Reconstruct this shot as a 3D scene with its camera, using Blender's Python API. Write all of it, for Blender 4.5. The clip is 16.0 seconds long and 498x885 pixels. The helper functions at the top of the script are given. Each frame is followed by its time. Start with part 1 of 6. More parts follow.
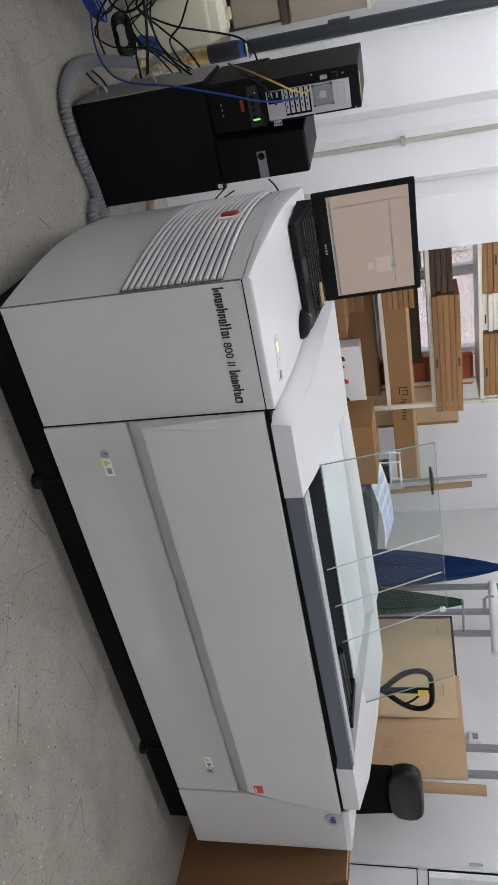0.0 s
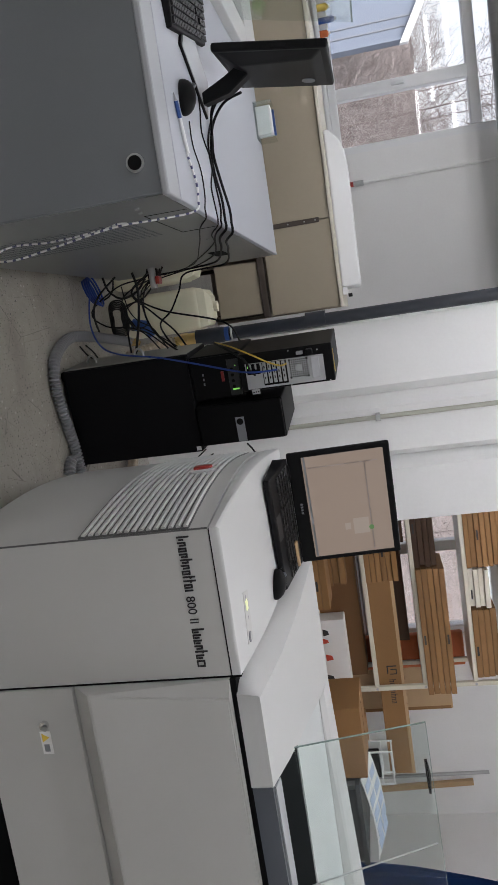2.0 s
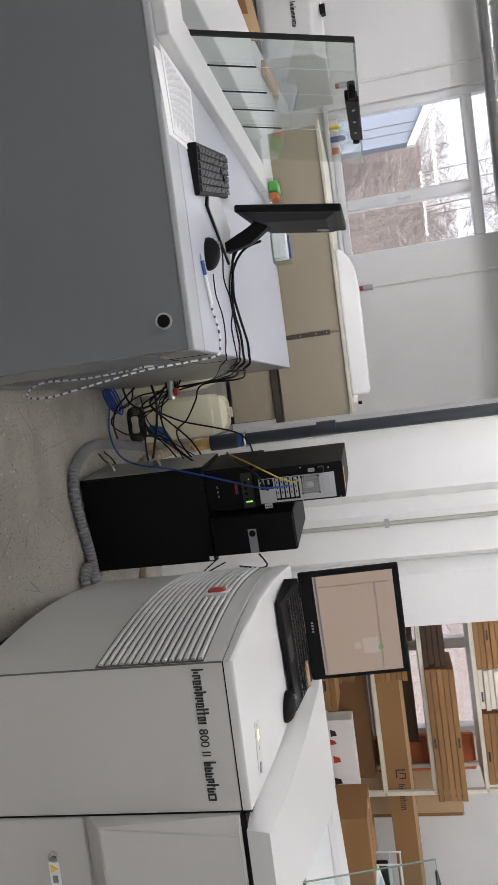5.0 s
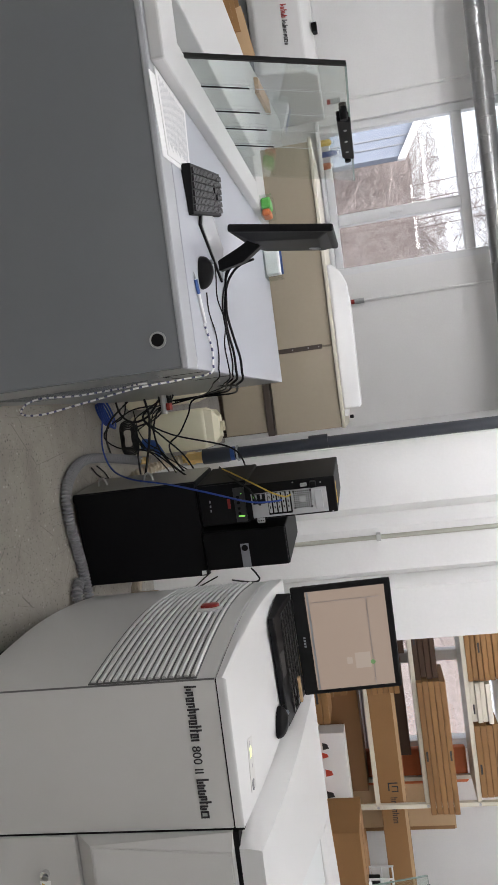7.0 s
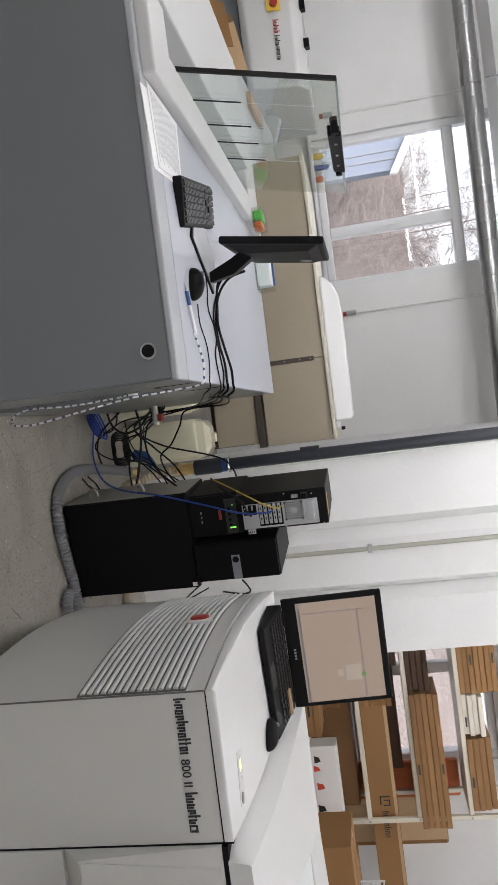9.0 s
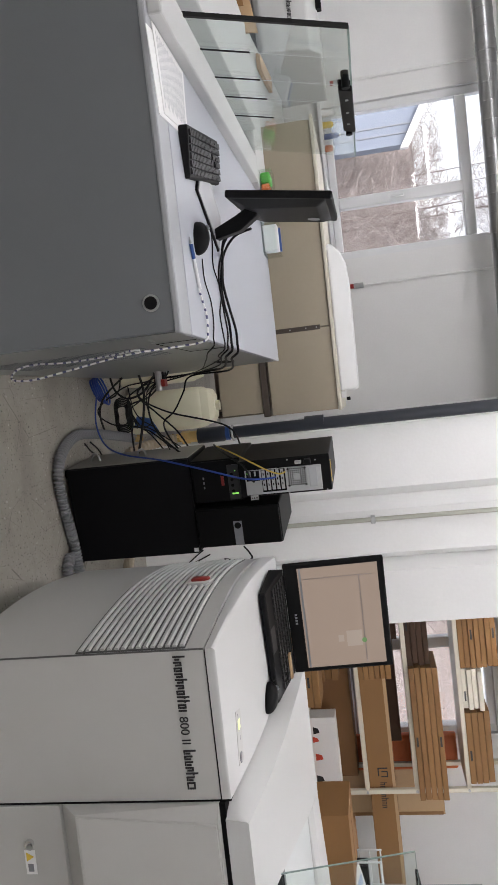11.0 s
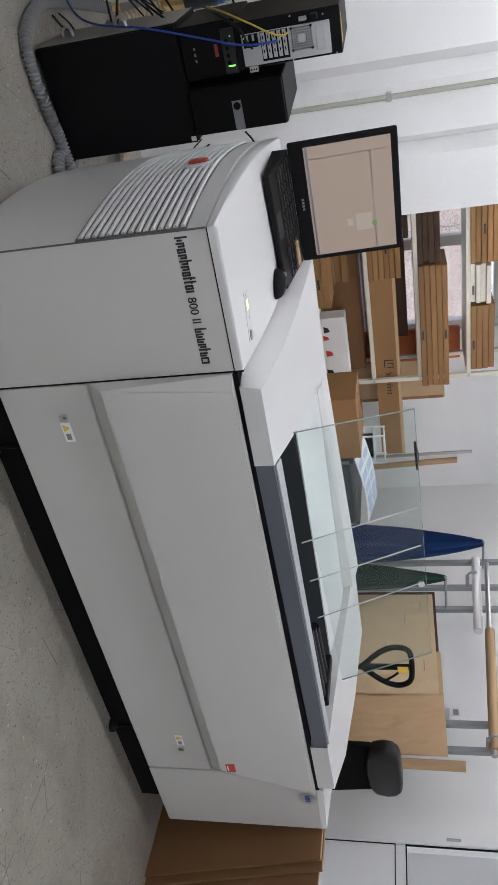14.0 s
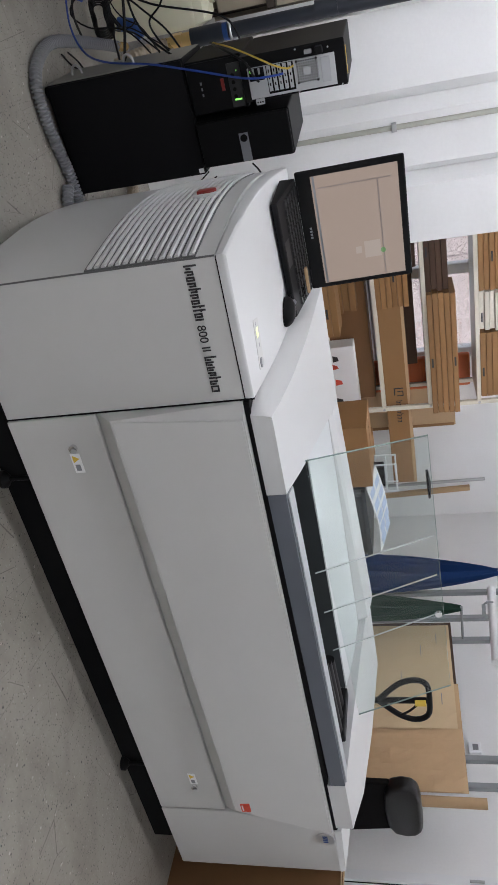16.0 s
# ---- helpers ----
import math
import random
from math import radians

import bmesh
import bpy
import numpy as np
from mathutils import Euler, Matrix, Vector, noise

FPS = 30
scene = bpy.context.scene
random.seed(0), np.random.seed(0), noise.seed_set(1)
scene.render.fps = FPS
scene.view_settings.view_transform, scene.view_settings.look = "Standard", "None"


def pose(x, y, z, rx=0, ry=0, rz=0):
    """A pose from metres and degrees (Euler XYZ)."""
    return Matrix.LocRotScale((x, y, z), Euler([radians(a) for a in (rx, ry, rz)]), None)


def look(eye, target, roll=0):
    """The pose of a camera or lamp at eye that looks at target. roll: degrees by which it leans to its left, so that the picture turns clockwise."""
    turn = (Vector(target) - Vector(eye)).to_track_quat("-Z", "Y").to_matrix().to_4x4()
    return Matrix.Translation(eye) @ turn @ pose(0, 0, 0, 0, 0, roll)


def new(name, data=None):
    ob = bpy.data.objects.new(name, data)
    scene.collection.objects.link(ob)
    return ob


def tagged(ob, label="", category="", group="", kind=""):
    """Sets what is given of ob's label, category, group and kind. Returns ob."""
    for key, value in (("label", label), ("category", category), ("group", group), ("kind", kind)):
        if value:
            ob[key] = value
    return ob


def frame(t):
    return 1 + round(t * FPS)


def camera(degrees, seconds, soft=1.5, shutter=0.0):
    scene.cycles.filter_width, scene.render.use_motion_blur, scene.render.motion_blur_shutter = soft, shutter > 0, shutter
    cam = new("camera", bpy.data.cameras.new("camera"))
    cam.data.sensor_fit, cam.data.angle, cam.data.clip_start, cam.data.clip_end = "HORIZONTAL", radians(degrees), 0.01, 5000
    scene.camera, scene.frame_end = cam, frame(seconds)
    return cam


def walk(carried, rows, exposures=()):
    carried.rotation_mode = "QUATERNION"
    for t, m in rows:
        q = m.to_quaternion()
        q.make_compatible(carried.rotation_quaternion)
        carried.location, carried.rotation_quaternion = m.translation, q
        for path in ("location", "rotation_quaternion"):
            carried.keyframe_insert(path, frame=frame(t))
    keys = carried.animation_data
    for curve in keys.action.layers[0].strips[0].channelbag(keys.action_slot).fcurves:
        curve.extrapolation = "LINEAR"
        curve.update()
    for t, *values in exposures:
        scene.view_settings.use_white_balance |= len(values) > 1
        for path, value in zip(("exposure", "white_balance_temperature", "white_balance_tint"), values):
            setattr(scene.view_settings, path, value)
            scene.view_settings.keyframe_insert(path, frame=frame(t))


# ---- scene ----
cam = camera(38.0, 16.0, soft=1.1)
PATH = [
    (0, (-0.591, -1.799, 1.31), (0.417, -0.137, 0.842), 86.2),
    (0.5, (-0.543, -1.763, 1.317), (0.366, -0.039, 0.867), 85.4),
    (1, (-0.505, -1.706, 1.321), (0.129, 0.146, 0.911), 83.4),
    (1.5, (-0.481, -1.671, 1.319), (-0.013, 0.234, 0.929), 83.1),
    (2, (-0.474, -1.674, 1.322), (-0.156, 0.267, 0.958), 83.2),
    (2.5, (-0.491, -1.682, 1.326), (-0.314, 0.28, 0.982), 83.0),
    (3, (-0.527, -1.692, 1.33), (-0.384, 0.272, 0.984), 82.9),
    (3.5, (-0.572, -1.714, 1.335), (-0.441, 0.25, 0.984), 83.0),
    (4, (-0.608, -1.728, 1.337), (-0.486, 0.235, 0.976), 83.0),
    (6.5, (-0.661, -1.759, 1.337), (-0.566, 0.209, 0.992), 83.2),
    (7, (-0.666, -1.76, 1.339), (-0.578, 0.21, 1.003), 83.1),
    (7.5, (-0.668, -1.763, 1.339), (-0.587, 0.208, 1.013), 83.1),
    (8, (-0.66, -1.763, 1.338), (-0.583, 0.209, 1.011), 83.0),
    (8.5, (-0.664, -1.766, 1.342), (-0.592, 0.207, 1.021), 83.0),
    (9, (-0.664, -1.76, 1.346), (-0.605, 0.214, 1.033), 83.1),
    (9.2, (-0.658, -1.756, 1.347), (-0.612, 0.219, 1.036), 83.1),
    (11.3, (-0.599, -1.727, 1.337), (-0.442, 0.237, 0.995), 84.9),
    (11.5, (-0.593, -1.723, 1.337), (-0.305, 0.223, 0.979), 85.4),
    (12, (-0.579, -1.713, 1.337), (-0.06, 0.18, 0.952), 86.1),
    (12.5, (-0.547, -1.714, 1.334), (0.177, 0.107, 0.936), 86.7),
    (13, (-0.508, -1.711, 1.338), (0.469, -0.018, 0.916), 87.4),
    (13.5, (-0.49, -1.706, 1.334), (0.572, -0.068, 0.9), 87.3),
    (14, (-0.484, -1.701, 1.335), (0.582, -0.068, 0.894), 87.0),
    (14.5, (-0.481, -1.701, 1.334), (0.578, -0.064, 0.888), 86.9),
    (15, (-0.471, -1.699, 1.332), (0.577, -0.056, 0.881), 86.3),
    (15.5, (-0.462, -1.684, 1.328), (0.561, -0.027, 0.871), 85.9),
    (16, (-0.465, -1.682, 1.324), (0.525, -0.007, 0.862), 85.7),
]
walk(cam, [(t, look(eye, target, roll)) for t, eye, target, roll in PATH], exposures=[(0, 0.14, 6250, 15), (0.5, 0.11, 6250, 15), (1.0, -0.41, 6250, 14), (1.5, -0.51, 6300, 14), (2.0, -0.28, 6450, 14), (2.5, -0.18, 6500, 15), (3.0, -0.08, 6550, 15), (3.5, -0.01, 6550, 15), (4.0, 0.03, 6600, 15), (6.5, 0.09, 6600, 14), (9, 0.09, 6600, 14), (11.5, -0.01, 6650, 15), (12, -0.10, 6700, 15), (12.5, -0.10, 6600, 15), (13, 0.08, 6350, 14), (13.5, 0.08, 6250, 14), (16, 0.1, 6250, 15)])

# ---- world, sun, large lights and exposure ----
world = bpy.data.worlds.new("overcast")
scene.world = world
world.use_nodes = True
wn = world.node_tree
sky = wn.nodes.new("ShaderNodeTexSky")
sky.sky_type = "NISHITA"
sky.sun_disc = False
sky.dust_density = 3.0
sky.sun_elevation = radians(35)
sky.sun_rotation = radians(190)
pale = wn.nodes.new("ShaderNodeHueSaturation")
pale.inputs["Saturation"].default_value = 0.2
pale.inputs["Value"].default_value = 2.0
wn.links.new(sky.outputs[0], pale.inputs["Color"])
wn.links.new(pale.outputs[0], wn.nodes["Background"].inputs[0])
wn.nodes["Background"].inputs[1].default_value = 0.15
sun_data = bpy.data.lights.new("sun", "SUN")
sun_data.energy = 1.5
sun_data.angle = radians(12)
sun_data.color = (1.0, 0.96, 0.9)
sun = new("sun", sun_data)
sun.matrix_basis = look((-3, -12, 9), (0, 4, 0))


# ---- materials ----
def mat(name, color, rough=0.5, metal=0.0, grain=0.06, scale=40.0, stain=0.08, bump=0.0, coat=0.0, spec=0.5, per_object=0.0):
    m = bpy.data.materials.new(name)
    m.use_nodes = True
    n, l = m.node_tree.nodes, m.node_tree.links
    b = n["Principled BSDF"]
    tc = n.new("ShaderNodeTexCoord")
    fine = n.new("ShaderNodeTexNoise")
    fine.inputs["Scale"].default_value = scale
    fine.inputs["Detail"].default_value = 4
    wide = n.new("ShaderNodeTexNoise")
    wide.inputs["Scale"].default_value = 2.3
    wide.inputs["Detail"].default_value = 5
    l.new(tc.outputs["Object"], fine.inputs["Vector"])
    l.new(tc.outputs["Object"], wide.inputs["Vector"])
    a = n.new("ShaderNodeMath")
    a.operation = "MULTIPLY_ADD"
    l.new(fine.outputs[0], a.inputs[0])
    a.inputs[1].default_value = 2 * grain
    a.inputs[2].default_value = 1 - grain - stain
    c = n.new("ShaderNodeMath")
    c.operation = "MULTIPLY_ADD"
    l.new(wide.outputs[0], c.inputs[0])
    c.inputs[1].default_value = 2 * stain
    l.new(a.outputs[0], c.inputs[2])
    last = c
    if per_object:
        info = n.new("ShaderNodeObjectInfo")
        d = n.new("ShaderNodeMath")
        d.operation = "MULTIPLY_ADD"
        l.new(info.outputs["Random"], d.inputs[0])
        d.inputs[1].default_value = 2 * per_object
        e = n.new("ShaderNodeMath")
        e.operation = "ADD"
        d.inputs[2].default_value = -per_object
        l.new(c.outputs[0], e.inputs[0])
        l.new(d.outputs[0], e.inputs[1])
        last = e
    mix = n.new("ShaderNodeVectorMath")
    mix.operation = "SCALE"
    mix.inputs[0].default_value = color
    l.new(last.outputs[0], mix.inputs["Scale"])
    l.new(mix.outputs[0], b.inputs["Base Color"])
    r = n.new("ShaderNodeMath")
    r.operation = "MULTIPLY_ADD"
    l.new(wide.outputs[0], r.inputs[0])
    r.inputs[1].default_value = 0.08
    r.inputs[2].default_value = max(0.02, rough - 0.04)
    l.new(r.outputs[0], b.inputs["Roughness"])
    b.inputs["Metallic"].default_value = metal
    b.inputs["Specular IOR Level"].default_value = spec
    b.inputs["Coat Weight"].default_value = coat
    if bump:
        bp = n.new("ShaderNodeBump")
        bp.inputs["Strength"].default_value = bump
        bp.inputs["Distance"].default_value = 0.003
        l.new(fine.outputs[0], bp.inputs["Height"])
        l.new(bp.outputs[0], b.inputs["Normal"])
    return m


def glow(name, color, strength, base=1.0):
    m = bpy.data.materials.new(name)
    m.use_nodes = True
    b = m.node_tree.nodes["Principled BSDF"]
    b.inputs["Base Color"].default_value = (*(base * k for k in color), 1)
    b.inputs["Emission Color"].default_value = (*color, 1)
    b.inputs["Emission Strength"].default_value = strength
    return m


def glass_mat(name, tint, rough=0.02):
    m = bpy.data.materials.new(name)
    m.use_nodes = True
    n, l = m.node_tree.nodes, m.node_tree.links
    out = n["Material Output"]
    n.remove(n["Principled BSDF"])
    tr = n.new("ShaderNodeBsdfTransparent")
    tr.inputs[0].default_value = (*tint, 1)
    gl = n.new("ShaderNodeBsdfGlossy")
    gl.inputs["Roughness"].default_value = rough
    lw = n.new("ShaderNodeLayerWeight")
    lw.inputs[0].default_value = 0.5
    pw = n.new("ShaderNodeMath")
    pw.operation = "POWER"
    pw.inputs[1].default_value = 4.0
    l.new(lw.outputs["Facing"], pw.inputs[0])
    fr = n.new("ShaderNodeMath")
    fr.operation = "MULTIPLY_ADD"
    fr.inputs[1].default_value = 0.6
    fr.inputs[2].default_value = 0.035
    l.new(pw.outputs[0], fr.inputs[0])
    mx = n.new("ShaderNodeMixShader")
    l.new(fr.outputs[0], mx.inputs[0])
    l.new(tr.outputs[0], mx.inputs[1])
    l.new(gl.outputs[0], mx.inputs[2])
    l.new(mx.outputs[0], out.inputs[0])
    return m


M_SHELL = mat("light_grey_paint", (0.492, 0.491, 0.478), 0.42, grain=0.02, scale=300, stain=0.05, bump=0.04)
M_HOOD = mat("white_grey_paint", (0.535, 0.54, 0.535), 0.40, grain=0.015, scale=300, stain=0.02)
M_DECK = mat("cool_white_deck_paint", (0.41, 0.43, 0.475), 0.42, grain=0.015, scale=300, stain=0.03)
M_RAIL = mat("cool_grey_rail_paint", (0.36, 0.375, 0.395), 0.42, grain=0.02, scale=300, stain=0.03)
M_SLATE = mat("slate_paint", (0.085, 0.095, 0.115), 0.45, grain=0.03, scale=250, stain=0.05, bump=0.05)
M_ENDPANEL = mat("dark_grey_panel_paint", (0.148, 0.160, 0.172), 0.42, grain=0.03, scale=250, stain=0.06, bump=0.05)
M_BSIDE = mat("dull_grey_side_metal", (0.19, 0.20, 0.20), 0.32, metal=0.25, grain=0.04, scale=120, stain=0.12)
M_CABSIDE = mat("dark_cabinet_side_paint", (0.30, 0.29, 0.26), 0.38, grain=0.05, scale=200, stain=0.1)
M_SILVERBASE = mat("satin_silver_plastic", (0.45, 0.46, 0.48), 0.25, grain=0.03)
M_BRAID = mat("violet_grey_thread", (0.10, 0.10, 0.20), 0.6)
M_SIDE = mat("grey_sheet_metal", (0.40, 0.42, 0.42), 0.4, grain=0.03, scale=120, stain=0.06)
M_BLACK = mat("black_plastic", (0.0045, 0.0045, 0.005), 0.5, grain=0.1, scale=200, stain=0.1, spec=0.14)
M_BLACKMETAL = mat("black_powder_coat", (0.005, 0.005, 0.006), 0.6, grain=0.1, scale=300, stain=0.15, spec=0.15)
M_RUBBER = mat("black_rubber", (0.008, 0.008, 0.008), 0.55, grain=0.1, spec=0.25)
M_DARKGAP = mat("dark_interior", (0.007, 0.007, 0.0075), 0.75, grain=0.1, spec=0.1)
M_INNER = mat("dark_trough_metal", (0.035, 0.04, 0.042), 0.35, grain=0.05)
M_WALL = mat("white_wall_paint", (0.80, 0.80, 0.795), 0.7, grain=0.03, scale=60, stain=0.05, bump=0.25)
M_CEIL = mat("white_ceiling_paint", (0.76, 0.76, 0.75), 0.8, grain=0.03, scale=50, stain=0.04, bump=0.2)
M_FRAME = mat("white_window_plastic", (0.78, 0.79, 0.80), 0.35, grain=0.01, stain=0.03)
M_CARD = mat("brown_cardboard", (0.27, 0.142, 0.052), 0.75, grain=0.06, scale=160, stain=0.12, bump=0.15, per_object=0.14)
# darker cardboard copy: carries shade in its colour, also serves dark seams and boards
M_CARDDARKSHADE = mat("dark_and_shaded_cardboard", (0.060, 0.031, 0.016), 0.8, grain=0.06, scale=160, stain=0.12, bump=0.15, per_object=0.12)
M_KRAFT = mat("kraft_paper", (0.50, 0.34, 0.19), 0.7, grain=0.04, scale=25, stain=0.09, bump=0.35)
M_CREAM = mat("cream_shelf_paint", (0.66, 0.62, 0.52), 0.5, grain=0.03, stain=0.05)
M_BEIGE = mat("beige_lacquer", (0.36, 0.31, 0.235), 0.5, grain=0.03, stain=0.05)
M_BROWN = mat("dark_brown_trim", (0.06, 0.045, 0.035), 0.5)
M_JUG = mat("cream_polyethylene", (0.72, 0.69, 0.52), 0.45, grain=0.02, stain=0.05)
M_ALU = mat("galvanised_duct", (0.32, 0.325, 0.325), 0.34, metal=0.9, grain=0.08, scale=30, stain=0.1)
M_STEEL = mat("brushed_steel", (0.45, 0.46, 0.46), 0.35, metal=0.9, grain=0.06, scale=120)
M_GREYPAINT = mat("grey_rack_paint", (0.26, 0.28, 0.29), 0.5, grain=0.04)
M_BRASS = mat("brass", (0.78, 0.55, 0.22), 0.28, metal=0.45, grain=0.08)
M_PIPE = mat("dark_blue_grey_pipe", (0.022, 0.027, 0.036), 0.38, grain=0.08)
M_HOSE = mat("grey_corrugated_plastic", (0.25, 0.255, 0.265), 0.5, grain=0.05)
M_HOSEB = mat("beige_corrugated_plastic", (0.45, 0.38, 0.28), 0.5, grain=0.05)
M_CONDUIT = mat("olive_grey_conduit", (0.42, 0.42, 0.36), 0.5, grain=0.03)
M_BLUE = mat("blue_plastic", (0.02, 0.07, 0.25), 0.4)
M_BLUECABLE = mat("blue_cable", (0.02, 0.06, 0.32), 0.45)
M_YELLOWCABLE = mat("yellow_cable", (0.6, 0.42, 0.06), 0.45)
M_RED = mat("red_plastic", (0.30, 0.025, 0.018), 0.3)
M_PANELDARK = mat("dark_grey_fascia", (0.022, 0.023, 0.025), 0.4)
# grey standing in for shade behind the louvres, also used for one seam
M_BACKING = mat("shade_grey_backing_and_seam", (0.10, 0.10, 0.10), 0.6)
M_FAINT = mat("faint_grey_print", (0.52, 0.53, 0.55), 0.6)
M_REDSTICK = mat("red_sticker", (0.55, 0.06, 0.03), 0.5)
M_YELLOW = mat("yellow_sticker", (0.75, 0.52, 0.06), 0.5)
M_ORANGE = mat("orange_plastic", (0.55, 0.13, 0.03), 0.45)
M_WHITE = mat("white_paper", (0.80, 0.80, 0.80), 0.6, grain=0.02, stain=0.03)
M_PRINT = mat("printed_blue_paper", (0.45, 0.55, 0.72), 0.5, grain=0.1, scale=12)
M_INK = mat("black_print", (0.015, 0.015, 0.017), 0.5)
M_GREYINK = mat("grey_print", (0.22, 0.23, 0.25), 0.5)
M_CHROME = mat("chrome", (0.75, 0.75, 0.75), 0.12, metal=1.0, grain=0.02)
M_SILVER = mat("silver_plate", (0.50, 0.51, 0.52), 0.38, metal=0.7, grain=0.04)
M_BLUECLOTH = mat("blue_work_cloth", (0.008, 0.05, 0.19), 0.85, grain=0.12, scale=90, stain=0.2, bump=0.4)
M_GREENCLOTH = mat("green_work_cloth", (0.02, 0.075, 0.05), 0.85, grain=0.12, scale=90, stain=0.2, bump=0.4)
M_LEATHER = mat("black_leather", (0.0045, 0.004, 0.004), 0.30, grain=0.1, scale=80, bump=0.15, spec=0.35)
M_MESH = mat("black_mesh_fabric", (0.005, 0.0045, 0.0045), 0.8, grain=0.3, scale=400, spec=0.08)
M_TUBE = mat("cardboard_tube", (0.42, 0.28, 0.15), 0.65, grain=0.05, scale=60)
M_TABLE = mat("dark_table_top", (0.06, 0.07, 0.08), 0.4)
M_DRUM = mat("white_coated_plate", (0.54, 0.57, 0.57), 0.33, grain=0.01, stain=0.02)
M_STRIPE = mat("frosted_stripe", (0.58, 0.63, 0.62), 0.4, grain=0.02)
M_GLASS = glass_mat("green_tinted_glass", (0.935, 0.968, 0.958))
M_GLASSEDGE = mat("glass_edge_green", (0.28, 0.37, 0.345), 0.15)
M_PANE = glass_mat("window_glass", (0.97, 0.98, 0.99))
M_SCREEN = glow("laptop_display", (0.46, 0.36, 0.285), 0.58, 0.1)
M_LED = glow("led_green", (0.3, 1.0, 0.15), 1.2)
M_KEY = mat("worn_black_keys", (0.022, 0.022, 0.023), 0.45, grain=0.1, spec=0.3)
# brown cardboard darkened so that its colour holds the shade
M_CARDSHADE = mat("shaded_tan_cardboard", (0.205, 0.102, 0.040), 0.8, grain=0.06, scale=160, stain=0.12, bump=0.15, per_object=0.08)
M_TUBELIGHT = glow("lamp_diffuser", (0.97, 0.985, 1.0), 18.8)
M_BARK = mat("winter_bark", (0.20, 0.165, 0.155), 0.9, grain=0.2)
M_FACADE = mat("pale_blue_facade", (0.22, 0.255, 0.32), 0.8)
M_SNOW = mat("snow_ground", (0.75, 0.76, 0.78), 0.8)
M_HILL = mat("brown_winter_wood", (0.25, 0.215, 0.205), 0.95, grain=0.55, scale=5.0, stain=0.3)


def floor_mat():
    m = mat("grey_terrazzo_floor", (0.335, 0.315, 0.272), 0.34, grain=0.12, scale=38, stain=0.15, bump=0.08)
    n, l = m.node_tree.nodes, m.node_tree.links
    b = n["Principled BSDF"]
    src = b.inputs["Base Color"].links[0].from_socket
    tc = n.new("ShaderNodeTexCoord")
    prev = src
    # dark and pale chips scattered in the screed
    for sc, lim, pick, col in ((42, 0.16, 0.76, (0.07, 0.065, 0.06, 1)), (36, 0.17, 0.84, (0.56, 0.54, 0.50, 1)), (100, 0.26, 0.62, (0.14, 0.13, 0.115, 1)), (85, 0.25, 0.70, (0.40, 0.38, 0.34, 1))):
        v = n.new("ShaderNodeTexVoronoi")
        v.inputs["Scale"].default_value = sc
        l.new(tc.outputs["Object"], v.inputs["Vector"])
        cmp_ = n.new("ShaderNodeMath")
        cmp_.operation = "LESS_THAN"
        cmp_.inputs[1].default_value = lim
        l.new(v.outputs["Distance"], cmp_.inputs[0])
        some = n.new("ShaderNodeMath")
        some.operation = "GREATER_THAN"
        some.inputs[1].default_value = pick
        sep = n.new("ShaderNodeSeparateColor")
        l.new(v.outputs["Color"], sep.inputs[0])
        l.new(sep.outputs[0], some.inputs[0])
        both = n.new("ShaderNodeMath")
        both.operation = "MULTIPLY"
        l.new(cmp_.outputs[0], both.inputs[0])
        l.new(some.outputs[0], both.inputs[1])
        mx = n.new("ShaderNodeMix")
        mx.data_type = "RGBA"
        l.new(both.outputs[0], mx.inputs["Factor"])
        l.new(prev, mx.inputs["A"])
        mx.inputs["B"].default_value = col
        prev = mx.outputs["Result"]
    # dark scuff streaks
    mp = n.new("ShaderNodeMapping")
    mp.inputs["Scale"].default_value = (2.2, 3.6, 1)
    mp.inputs["Rotation"].default_value = (0, 0, 0.6)
    l.new(tc.outputs["Object"], mp.inputs["Vector"])
    ns = n.new("ShaderNodeTexNoise")
    ns.inputs["Scale"].default_value = 1.6
    ns.inputs["Detail"].default_value = 8
    ns.inputs["Distortion"].default_value = 0.4
    l.new(mp.outputs[0], ns.inputs["Vector"])
    rp = n.new("ShaderNodeValToRGB")
    rp.color_ramp.elements[0].position = 0.46
    rp.color_ramp.elements[0].color = (1, 1, 1, 1)
    rp.color_ramp.elements[1].position = 0.74
    rp.color_ramp.elements[1].color = (0.74, 0.72, 0.70, 1)
    l.new(ns.outputs[0], rp.inputs[0])
    # straight scratches, broken up and crossing one another
    for turn, sc, wide, lim, dark in ((0.3, 2.6, 0.0024, 0.53, 0.7), (1.2, 3.7, 0.0024, 0.51, 0.6), (2.2, 6.0, 0.0028, 0.53, 0.5), (2.8, 4.6, 0.0022, 0.50, 0.5)):
        mq = n.new("ShaderNodeMapping")
        mq.inputs["Rotation"].default_value = (0, 0, turn)
        mq.inputs["Scale"].default_value = (1.0, 0.45, 0.0)
        l.new(tc.outputs["Object"], mq.inputs["Vector"])
        ve = n.new("ShaderNodeTexVoronoi")
        ve.feature = "DISTANCE_TO_EDGE"
        ve.inputs["Scale"].default_value = sc
        l.new(mq.outputs[0], ve.inputs["Vector"])
        thin = n.new("ShaderNodeMath")
        thin.operation = "LESS_THAN"
        thin.inputs[1].default_value = wide
        l.new(ve.outputs["Distance"], thin.inputs[0])
        br = n.new("ShaderNodeTexNoise")
        br.inputs["Scale"].default_value = 2.0 + sc
        br.inputs["Detail"].default_value = 4
        l.new(mq.outputs[0], br.inputs["Vector"])
        bg = n.new("ShaderNodeMath")
        bg.operation = "GREATER_THAN"
        bg.inputs[1].default_value = lim
